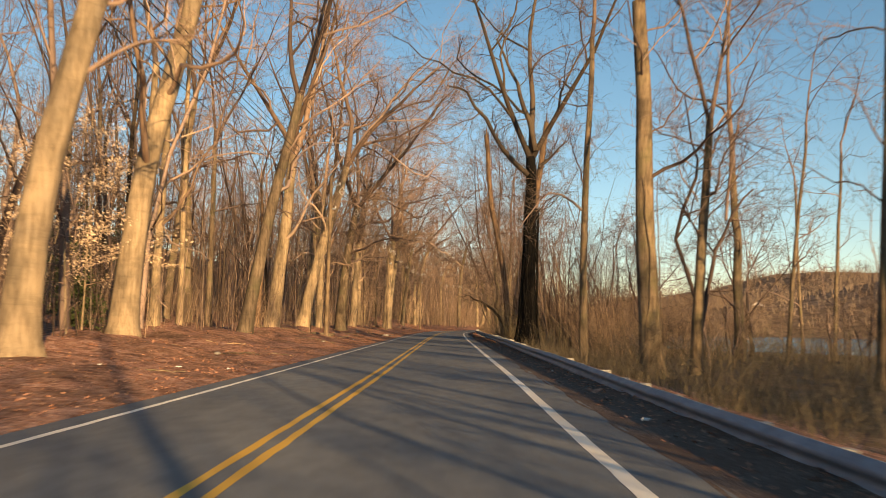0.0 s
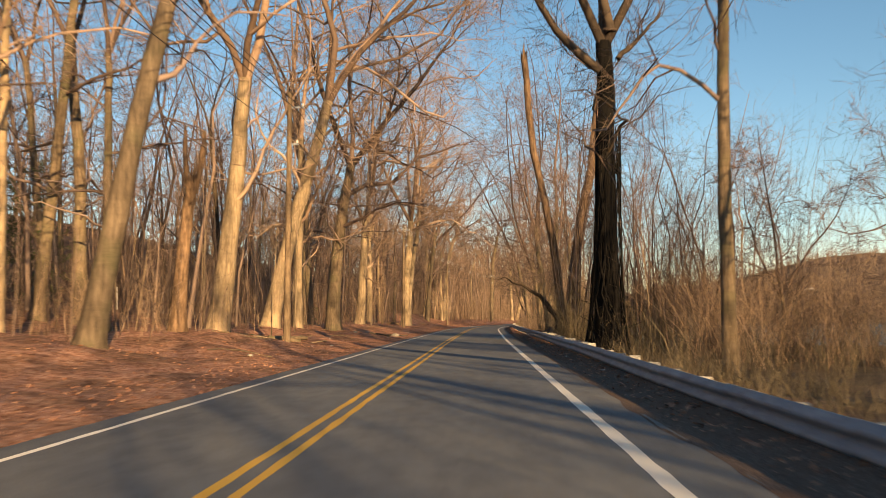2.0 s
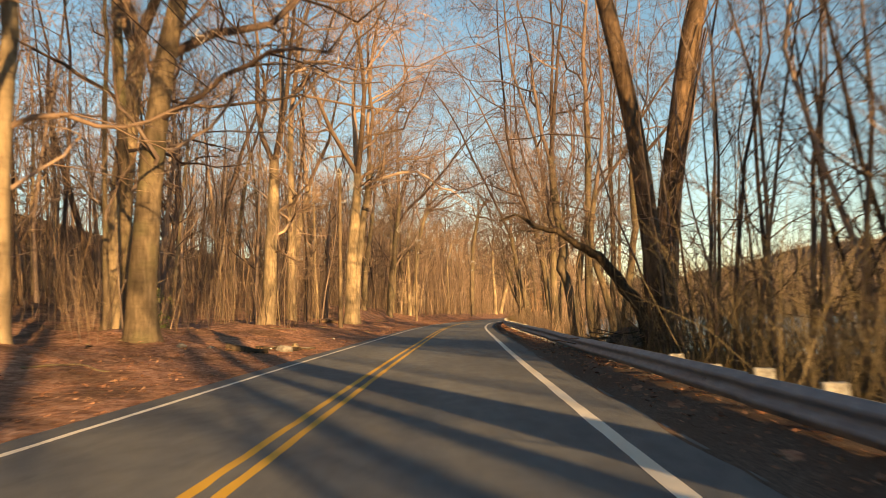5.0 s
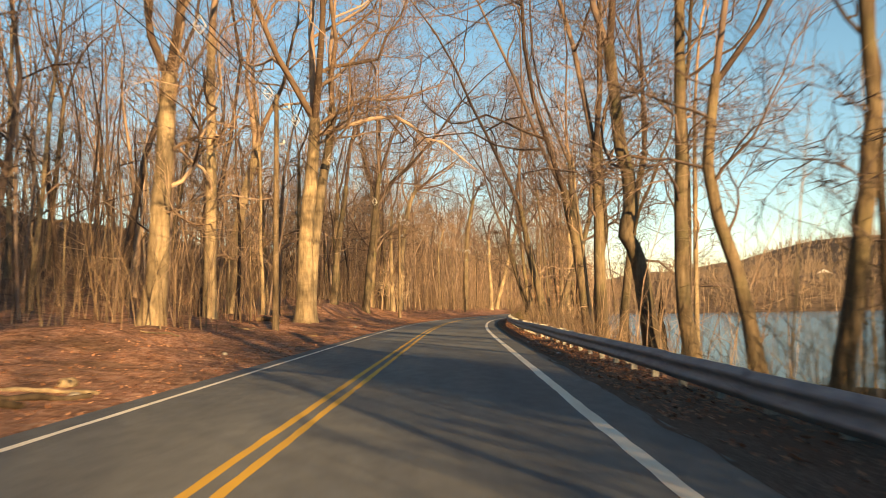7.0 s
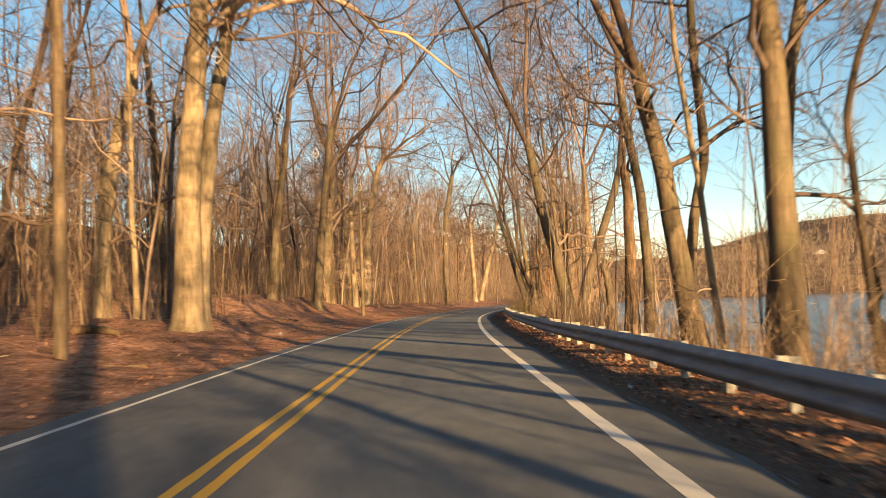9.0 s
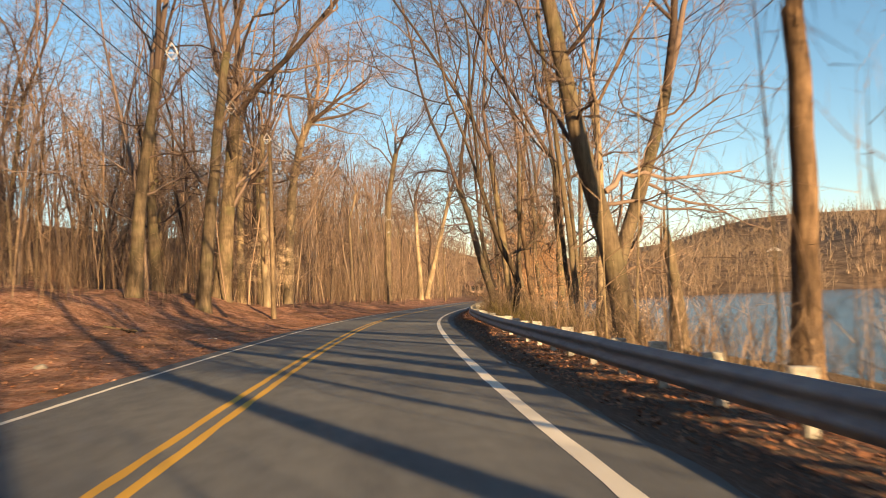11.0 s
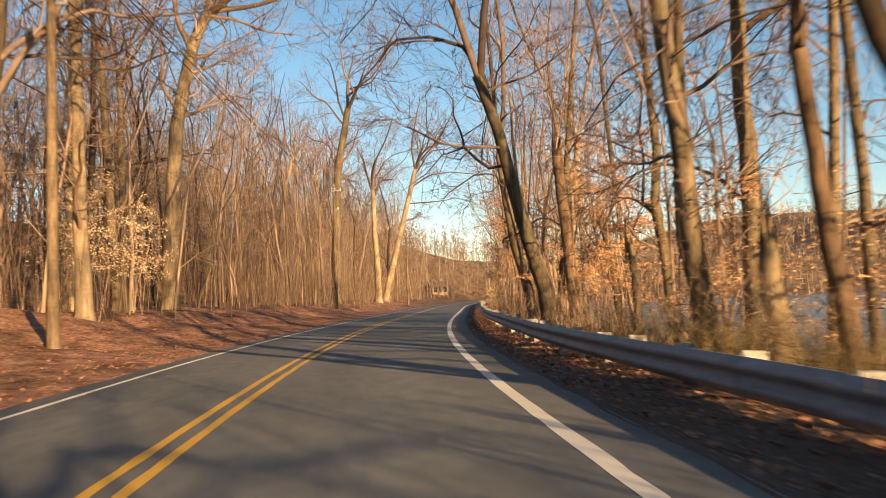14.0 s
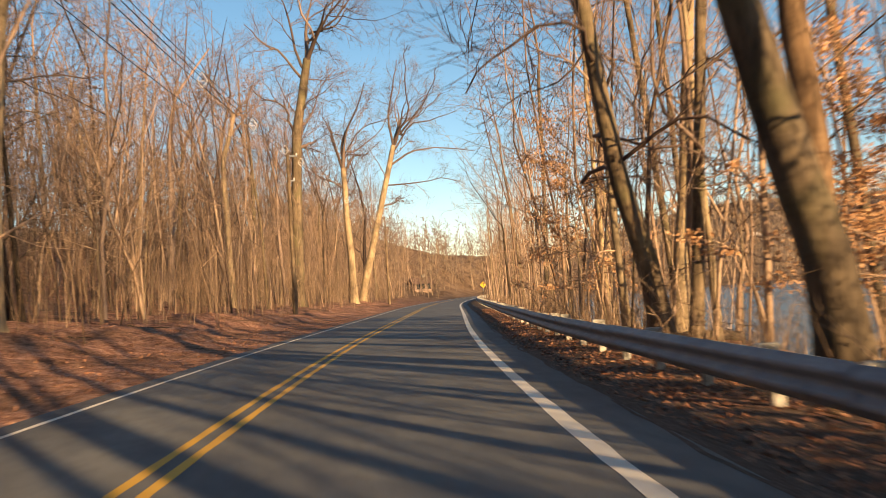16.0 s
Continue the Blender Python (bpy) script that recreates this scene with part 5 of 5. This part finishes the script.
thicket("brush", random_places(71, 1050, 6.6, 32, -8, 98, lambda u, y: u < shore(y)), 72, 0.9, 2.7, MARSH, "tangled olive-brown leafless brush behind the guardrail", 5, 6, 0.007, 0.5)
thicket("brush", random_places(73, 480, 6.3, 11, 98, 320, lambda u, y: u < shore(y) - 0.8), 74, 0.7, 1.8, SCRUB, "thin brown brush along the pond bank")
thicket("brush", random_places(12, 110, 6.3, 9.5, 100, 139, lambda u, y: u < shore(y) - 0.5), 11, 0.9, 2.4, SCRUB, "thin brown leafless brush at the water's edge", 5, 7, 0.008, 0.35)
thicket("brush", random_places(26, 170, 6.2, 9.0, 139, 200, lambda u, y: u < shore(y) - 0.5), 25, 1.0, 2.8, SCRUB, "brown leafless brush crowding behind the guardrail", 5, 7, 0.008, 0.35)
thicket("brush", random_places(75, 950, -34, -9.5, 16, 180), 76, 1.2, 4.2, SCRUB, "thin brown undergrowth among the trees", 4, 6, 0.008, 0.24)
thicket("brush", random_places(79, 620, -24, -7.5, 160, 300, lambda u, y: (u < -12.5) | (y > 196)), 80, 1.8, 5.5, SCRUB, "tall tan leafless brush crowding the verge", 5, 6, 0.009, 0.17)
thicket("thin_stand", random_places(51, 235, -46, -9.5, 16, 90), 52, 3.0, 9.5, TWIG_GREY, "stand of countless thin grey-brown stems among the trees", 2, 9, 0.018, 0.12)
thicket("thin_stand", random_places(18, 750, -46, -9.5, 90, 330), 17, 3.0, 9.5, SCRUB, "stand of countless thin brown stems among the trees", 2, 10, 0.018, 0.16)
thicket("thin_stand", random_places(48, 360, -46, -10, 16, 165), 47, 2.5, 8.0, TWIG_GREY, "countless thin grey-brown stems among the trees", 2, 10, 0.014, 0.17)
thicket("thin_stand", random_places(16, 480, -46, -9, 165, 330), 15, 2.5, 8.5, TWIG_TAN, "countless thin tan stems among the trees", 2, 12, 0.014, 0.2)
thicket("thin_stand", random_places(53, 190, 6.6, 12, 92, 330, lambda u, y: (u < shore(y) - 0.5) & ((y < 140) | (y > 176))), 54, 2.0, 7.5, TWIG_TAN, "thin pale stems between rail and pond", 2, 8, 0.014, 0.16)
thicket("brush", random_places(59, 240, 6.4, 15, 62, 84), 60, 1.2, 4.5, MARSH, "tangle of vines and brush at the dead trunks", 6, 8, 0.009, 0.42)
thicket("brush", random_places(20, 150, 9, 20, 51, 64, lambda u, y: u > 0.2 * y - 1), 19, 2.0, 5.2, SCRUB, "fuzzy mound of brown vines and brush", 6, 12, 0.008, 0.5)
thicket("vine_curtain", random_places(42, 190, 11.5, 22, 56, 74, lambda u, y: y + 2.33 * u < 103), 41, 4.0, 13.0, TWIG_GREY, "hanging curtain of vines and thin stems", 3, 14, 0.01, 0.14)
thicket("ridge_brush", random_places(36, 5500, 88, 400, -60, 760, front_slope), 35, 1.6, 4.5, TWIG_FAR, "brown brush covering the ridge across the pond", 3, 0, 0.13, 0.3)
thicket("brush", random_places(49, 260, 6.2, 10.5, 137, 157), 50, 0.6, 1.3, GRASSY, "olive-brown low bushes behind the guardrail", 9, 5, 0.007, 0.5)
thicket("marsh_grass", random_places(34, 420, 5.9, 11, 4, 62), 33, 0.3, 0.95, MARSH, "olive-brown marsh grass behind the guardrail", 9, 0, 0.006, 0.5)
thicket("dry_grass", random_places(77, 380, 5.9, 8.5, 62, 190), 78, 0.25, 0.7, GRASSY, "straw-coloured dry grass behind the guardrail", 9, 0, 0.005, 0.5)


# ---- leaves that still cling, and evergreens ----
def leafy_sapling(x, y, h, leaf, label, seed, name="sapling", per=10, size=0.09, level=0.0, start=0.3):
    rng = np.random.default_rng(seed)
    root = tagged(new(name), label, name)
    root.location = (x, y, float(land(x, y)) - 0.08)
    P = trunk_line(rng, h, rng.normal(0, 0.03, 2), (0, 0), 8, 0.05)[None]
    R = 0.04 * np.linspace(1, 0.2, 8)[None]
    L, LR = sprout(rng, P, R, 20, (start, 1.0), (h * 0.24, h * 0.42), (62, 92), 6, level, 0.1, 0.6)
    T, TR = sprout(rng, L, LR, 5, (0.15, 1.0), (0.4, 0.9), (30, 60), 3, 0.0, 0.12, 0.6, low=0.004)
    v, f = tube(P, R, 7)
    mesh_object("trunk", v, f, BARK_TAN, root)
    v, f = join([tube(L, LR, 4), tube(T, TR, 3)])
    mesh_object("crown", v, f, TWIG_TAN, root)
    v, f = leaves_at(rng, T, per, size, (0.14, 0.14, 0.05))
    mesh_object("leaves", v, f, leaf, root, "clinging pale dry leaves")


BEECH = "young beech holding pale straw-coloured leaves"
leafy_sapling(-5.4, 176.0, 5.6, BEECH_LEAF, BEECH, 81, per=15, size=0.085, start=0.42)
leafy_sapling(-4.2, 177.5, 4.4, BEECH_LEAF, BEECH, 82, per=14, size=0.085, start=0.42)
leafy_sapling(-6.6, 178.6, 5.0, BEECH_LEAF, BEECH, 83, per=13, size=0.085, start=0.42)
leafy_sapling(-11.6, 26.5, 6.5, BEECH_LEAF, BEECH, 84, per=24, size=0.085)
leafy_sapling(-12.6, 30.0, 7.5, BEECH_LEAF, BEECH, 85, per=24, size=0.085)
leafy_sapling(-13.5, 33.0, 9.5, BEECH_LEAF, BEECH, 86, per=9, size=0.11)
OAK = "young tree holding rust-orange leaves in level sprays"
leafy_sapling(14.4, 170.8, 7.6, OAK_LEAF, OAK, 87, per=62, size=0.085)
leafy_sapling(15.6, 172.4, 6.0, OAK_LEAF, OAK, 88, per=55, size=0.085)
leafy_sapling(15.8, 190.0, 8.5, OAK_LEAF, OAK, 89, per=40, size=0.085)
leafy_sapling(12.7, 160.6, 5.0, OAK_LEAF, OAK, 90, per=16, size=0.08)
leafy_sapling(12.4, 157.2, 4.6, OAK_LEAF, OAK, 144, per=16, size=0.075)
leafy_sapling(14.1, 155.2, 4.2, OAK_LEAF, OAK, 145, per=12, size=0.075)
leafy_sapling(13.6, 183.0, 6.0, OAK_LEAF, OAK, 95, per=36, size=0.085)

TAN_SHRUB = "shrub holding tan withered leaves beside the pond"
for x, y, h, n in ((11.6, 140.6, 2.3, 141), (12.7, 141.8, 1.9, 142), (12.4, 143.4, 2.4, 143)):
    leafy_sapling(x, y, h, BEECH_LEAF, TAN_SHRUB, n, "shrub", per=4, size=0.07, start=0.1)


def evergreen(x, y, h, w, seed, label="dark green evergreen shrub in the shade"):
    rng = np.random.default_rng(seed)
    root = tagged(new("evergreen_shrub"), label, "shrub")
    root.location = (x, y, float(land(x, y)) - 0.1)
    P = trunk_line(rng, h, (0, 0), (0, 0), 8, 0.03)[None]
    R = 0.06 * np.linspace(1, 0.2, 8)[None]
    L, LR = sprout(rng, P, R, 30, (0.04, 1.0), (w * 0.7, w * 1.1), (65, 95), 5, 0.0, 0.12, 0.5, droop=0.02)
    T, TR = sprout(rng, L, LR, 5, (0.2, 1.0), (0.3, 0.6), (30, 60), 3, 0.0, 0.12, 0.6, low=0.004)
    v, f = join([tube(P, R, 6), tube(L, LR, 3), tube(T, TR, 3)])
    mesh_object("branchwork", v, f, TWIG_DARK, root)
    v, f = leaves_at(rng, T, 14, 0.13, (0.09, 0.09, 0.09))
    mesh_object("foliage", v, f, PINE_LEAF, root, "dark green foliage")


evergreen(-14.5, 34.0, 2.2, 1.5, 91)
evergreen(-24.0, 66.0, 7.5, 2.4, 92, "dark green evergreen tree among bare trunks")
evergreen(-27.0, 72.0, 8.5, 2.6, 93, "dark green evergreen tree among bare trunks")
evergreen(-14.2, 94.0, 2.6, 1.4, 94)
evergreen(-21.0, 49.0, 5.0, 2.0, 96, "dark green evergreen tree among bare trunks")
evergreen(-25.0, 56.0, 6.5, 2.4, 97, "dark green evergreen tree among bare trunks")
evergreen(-19.5, 42.0, 3.0, 1.7, 98)
evergreen(-30.0, 80.0, 6.0, 2.4, 99, "dark green evergreen tree among bare trunks")


# ---- fallen leaves, logs, litter ----
def fallen(name, seed, n, ulo, uhi, ylo, yhi, size, label, edge=1.0):
    rng = np.random.default_rng(seed)
    y = rng.uniform(ylo, yhi, n)
    u = ulo + (uhi - ulo) * rng.random(n) ** edge
    x = centre(y) + u
    c = np.stack([x, y, land(x, y) + 0.02 + rng.random(n) * 0.015], 1)
    v, f = leaf_quads(rng, c, size, True)
    tagged(mesh_object(name, v, f, FALLEN), label, "fallen leaves", kind="stuff")


fallen("fallen_leaves", 101, 34000, -3.2, -10, 4, 215, 0.075, "rust-brown fallen leaves heaped along the verge", 1.2)
fallen("fallen_leaves", 102, 9000, 5.75, 4.5, 4, 215, 0.09, "rust-brown fallen leaves under the guardrail", 1.3)


fallen("fallen_leaves", 103, 13000, 5.9, 4.4, 82, 215, 0.085, "rust-red fallen leaves drifted under the guardrail", 1.0)


def log(x, y, length, r, turn, label, seed, mat=BARK_GREY):
    rng = np.random.default_rng(seed)
    s = np.linspace(-0.5, 0.5, 9)
    a = math.radians(turn)
    px, py = x + s * length * math.cos(a), y + s * length * math.sin(a)
    P = np.stack([px + rng.normal(0, 0.03, 9), py, land(px, py) + r * 0.7 + rng.normal(0, 0.02, 9)], 1)
    v, f = tube(P[None], (r * np.linspace(1, 0.7, 9) * rng.uniform(0.9, 1.1, 9))[None], 9)
    tagged(mesh_object("log", v, f, mat), label, "log")


log(-9.3, 62.6, 3.6, 0.12, 12, "pale fallen log lying on the leafy bank", 111, BARK_GREY)
log(-8.9, 61.6, 2.2, 0.08, -8, "pale fallen branch on the leafy bank", 112, BARK_TAN)
log(-4.75, 84.7, 1.3, 0.06, 25, "dark fallen branch in a sunlit clearing", 118, BARK_DARK)
log(-5.1, 85.6, 1.5, 0.05, 8, "pale fallen branch in a sunlit clearing", 119, BARK_TAN)
log(-5.2, 86.5, 0.35, 0.1, 80, "short sawn log end in the leaves", 120, BARK_TAN)
log(-8.2, 60.4, 1.6, 0.16, 20, "short sawn log beside the utility pole", 113)
log(-5.9, 81.5, 1.4, 0.14, 15, "dark rotting log on the leafy verge", 114, BARK_DARK)
log(-5.4, 84.0, 1.8, 0.09, -20, "dark fallen branch on the verge", 115, BARK_DARK)
log(-8.2, 118.0, 1.3, 0.16, 10, "reddish log on the bank", 116, BARK_RED)
log(12.5, 146.0, 6.0, 0.12, 70, "pale fallen branch at the water's edge", 117, BARK_TAN)
log(16.5, 181.0, 1.9, 0.2, -6, "dark rotting log behind the guardrail", 121, BARK_DARK)


BRANCHES = random.Random(31)
for k in range(26):
    yy = BRANCHES.uniform(8, 200)
    log(float(centre(yy)) - BRANCHES.uniform(4.6, 9.5), yy, BRANCHES.uniform(0.8, 2.6), BRANCHES.uniform(0.02, 0.045), BRANCHES.uniform(0, 180), "thin fallen branch lying in the leaves", 180 + k, BRANCHES.choice([BARK_TAN, BARK_GREY, BARK_DARK]))


def stone(x, y, r, seed, label="grey field stone lying in the leaves"):
    bm = bmesh.new()
    bmesh.ops.create_icosphere(bm, subdivisions=2, radius=r)
    rng = random.Random(seed)
    for vert in bm.verts:
        vert.co *= rng.uniform(0.8, 1.15)
        vert.co.z *= 0.6
    ob = part("stone", bm, ROCK, None)
    tagged(ob, label, "stone", "stones on the verge")
    ob.location = (x, y, float(land(x, y)) + r * 0.25)


for k, (u, y, r) in enumerate(((-6.8, 79.0, 0.16), (-6.2, 80.0, 0.12), (-5.2, 47.0, 0.1), (-5.6, 27.0, 0.11), (-5.0, 60.0, 0.09), (-5.6, 130.0, 0.15), (-6.0, 128.0, 0.2), (-4.8, 96.0, 0.09), (-4.45, 83.0, 0.3), (-4.1, 85.2, 0.1))):
    stone(float(centre(y)) + u, y, r, 120 + k)


def scrap(x, y, seed, mat, label):
    rng = random.Random(seed)
    bm = bmesh.new()
    w, d = rng.uniform(0.03, 0.08), rng.uniform(0.025, 0.05)
    bmesh.ops.create_grid(bm, x_segments=3, y_segments=3, size=1, matrix=Matrix.Diagonal((w, d, 1, 1)))
    for vert in bm.verts:
        vert.co.z = rng.uniform(0.0, 0.05)
    ob = part("paper_scrap", bm, mat, None)
    tagged(ob, label, "litter", "litter on the verge")
    ob.matrix_basis = pose(x, y, float(land(x, y)) + 0.03, 0, 0, rng.uniform(0, 360))


for k, (u, y) in enumerate(((4.7, 12.0), (4.8, 24.0), (4.9, 41.5), (4.8, 49.0), (4.7, 58.0), (4.7, 96.0), (4.5, 104.0), (4.6, 131.0), (4.4, 161.0), (-5.6, 18.0), (-4.9, 21.0), (-5.4, 57.4), (-4.9, 59.3), (-5.8, 64.0), (-4.2, 76.0), (-5.0, 83.2), (-4.8, 83.6), (-3.9, 22.0), (-5.1, 143.0), (-4.7, 142.1), (-3.8, 85.0))):
    scrap(float(centre(y)) + u, y, 140 + k, PORCELAIN, "crumpled pale paper scrap among the leaves")


def marker_stake(x, y, h):
    bm = bmesh.new()
    bmesh.ops.create_cone(bm, cap_ends=True, segments=10, radius1=0.035, radius2=0.03, depth=h, matrix=Matrix.Translation((0, 0, h / 2)))
    bmesh.ops.bevel(bm, geom=bm.edges[:], offset=0.004, segments=1, affect="EDGES")
    ob = part("marker_stake", bm, PORCELAIN, None)
    tagged(ob, "thin white marker stake standing among the trees", "stake", "white stakes")
    ob.matrix_basis = pose(x, y, float(land(x, y)) - 0.15, 2, -1, 0)


marker_stake(-22.6, 75.4, 1.7)
marker_stake(-21.5, 80.7, 1.7)


# ---- far ahead: a warning sign and houses ----
def warning_sign(x, y):
    root = tagged(new("warning_sign"), "yellow diamond warning sign on a steel post", "road sign")
    root.location = (x, y, float(land(x, y)) - 0.1)
    m, nt, b = material("sign_yellow", 0.4)
    b.inputs["Base Color"].default_value = (0.8, 0.45, 0.02, 1)
    bm = bmesh.new()
    bmesh.ops.create_cube(bm, size=1, matrix=Matrix.Translation((0, 0, 2.3)) @ Matrix.Rotation(math.pi / 4, 4, "Y") @ Matrix.Diagonal((0.76, 0.01, 0.76, 1)))
    bmesh.ops.bevel(bm, geom=[e for e in bm.edges if abs(e.verts[0].co.y - e.verts[1].co.y) > 0.005], offset=0.05, segments=3, affect="EDGES")
    plate = part("plate", bm, m, root)
    bm = bmesh.new()
    bmesh.ops.create_cube(bm, size=1, matrix=Matrix.Translation((0, 0.03, 1.35)) @ Matrix.Diagonal((0.06, 0.03, 2.7, 1)))
    part("post", bm, STEEL, root)
    bm = bmesh.new()
    bmesh.ops.create_cube(bm, size=1, matrix=Matrix.Translation((0, -0.008, 2.25)) @ Matrix.Diagonal((0.08, 0.004, 0.42, 1)))
    bmesh.ops.create_cube(bm, size=1, matrix=Matrix.Translation((0.1, -0.008, 2.5)) @ Matrix.Diagonal((0.26, 0.004, 0.08, 1)))
    part("arrow", bm, CABLE, plate, "black arrow")


warning_sign(35.5, 288.6)


def house(x, y, w, d, h, turn, wall_col, roof_col, label):
    root = tagged(new("house"), label, "house", "houses far off")
    root.matrix_basis = pose(x, y, float(land(x, y)) - 0.4, 0, 0, turn)
    wm, nt, b = material("siding", 0.8)
    nt.links.new(mix(nt, "MULTIPLY", 0.6, wall_col, ramp(nt, tex(nt, "Noise", 2, (0.3, 0.3, 6)).outputs[0], (0.3, (0.8, 0.8, 0.8)), (0.7, (1.05, 1.05, 1.05)))), b.inputs["Base Color"])
    rm, nt, b = material("shingles", 0.9)
    nt.links.new(mix(nt, "MULTIPLY", 0.7, roof_col, ramp(nt, tex(nt, "Noise", 6).outputs[0], (0.3, (0.7, 0.7, 0.7)), (0.7, (1.1, 1.1, 1.1)))), b.inputs["Base Color"])
    gm, nt, b = material("window_glass", 0.08)
    b.inputs["Base Color"].default_value = (0.03, 0.035, 0.04, 1)
    bm = bmesh.new()
    bmesh.ops.create_cube(bm, size=1, matrix=Matrix.Translation((0, 0, h / 2)) @ Matrix.Diagonal((w, d, h, 1)))
    part("wall", bm, wm, root)
    bm = bmesh.new()
    o, r = 0.4, d * 0.38
    vs = [bm.verts.new(p) for p in ((-w / 2 - o, -d / 2 - o, h), (w / 2 + o, -d / 2 - o, h), (w / 2 + o, d / 2 + o, h), (-w / 2 - o, d / 2 + o, h), (-w / 2 - o, 0, h + r), (w / 2 + o, 0, h + r))]
    for q in ((0, 1, 5, 4), (2, 3, 4, 5), (1, 2, 5), (3, 0, 4), (3, 2, 1, 0)):
        bm.faces.new([vs[i] for i in q])
    roof = part("roof", bm, rm, root)
    bm = bmesh.new()
    bmesh.ops.create_cube(bm, size=1, matrix=Matrix.Translation((w * 0.25, d * 0.1, h + r)) @ Matrix.Diagonal((0.7, 0.6, 1.6, 1)))
    part("chimney", bm, ROCK, roof)
    for sy in (-1, 1):
        for k in range(3):
            for z in ((1.5, 4.1) if h > 4.5 else (1.5,)):
                bm = bmesh.new()
                bmesh.ops.create_cube(bm, size=1, matrix=Matrix.Translation(((k - 1) * w * 0.3, sy * d / 2, z)) @ Matrix.Diagonal((1.0, 0.12, 1.3, 1)))
                part("window", bm, gm, root)


house(35.2, 352.0, 4.4, 4, 2.1, 15, (0.36, 0.25, 0.2), (0.16, 0.1, 0.08), "low pinkish house beyond the road's bend")
house(160.0, 415.0, 6.0, 4.5, 2.2, 55, (0.1, 0.085, 0.075), (0.6, 0.58, 0.56), "low boathouse with a pale roof across the pond")
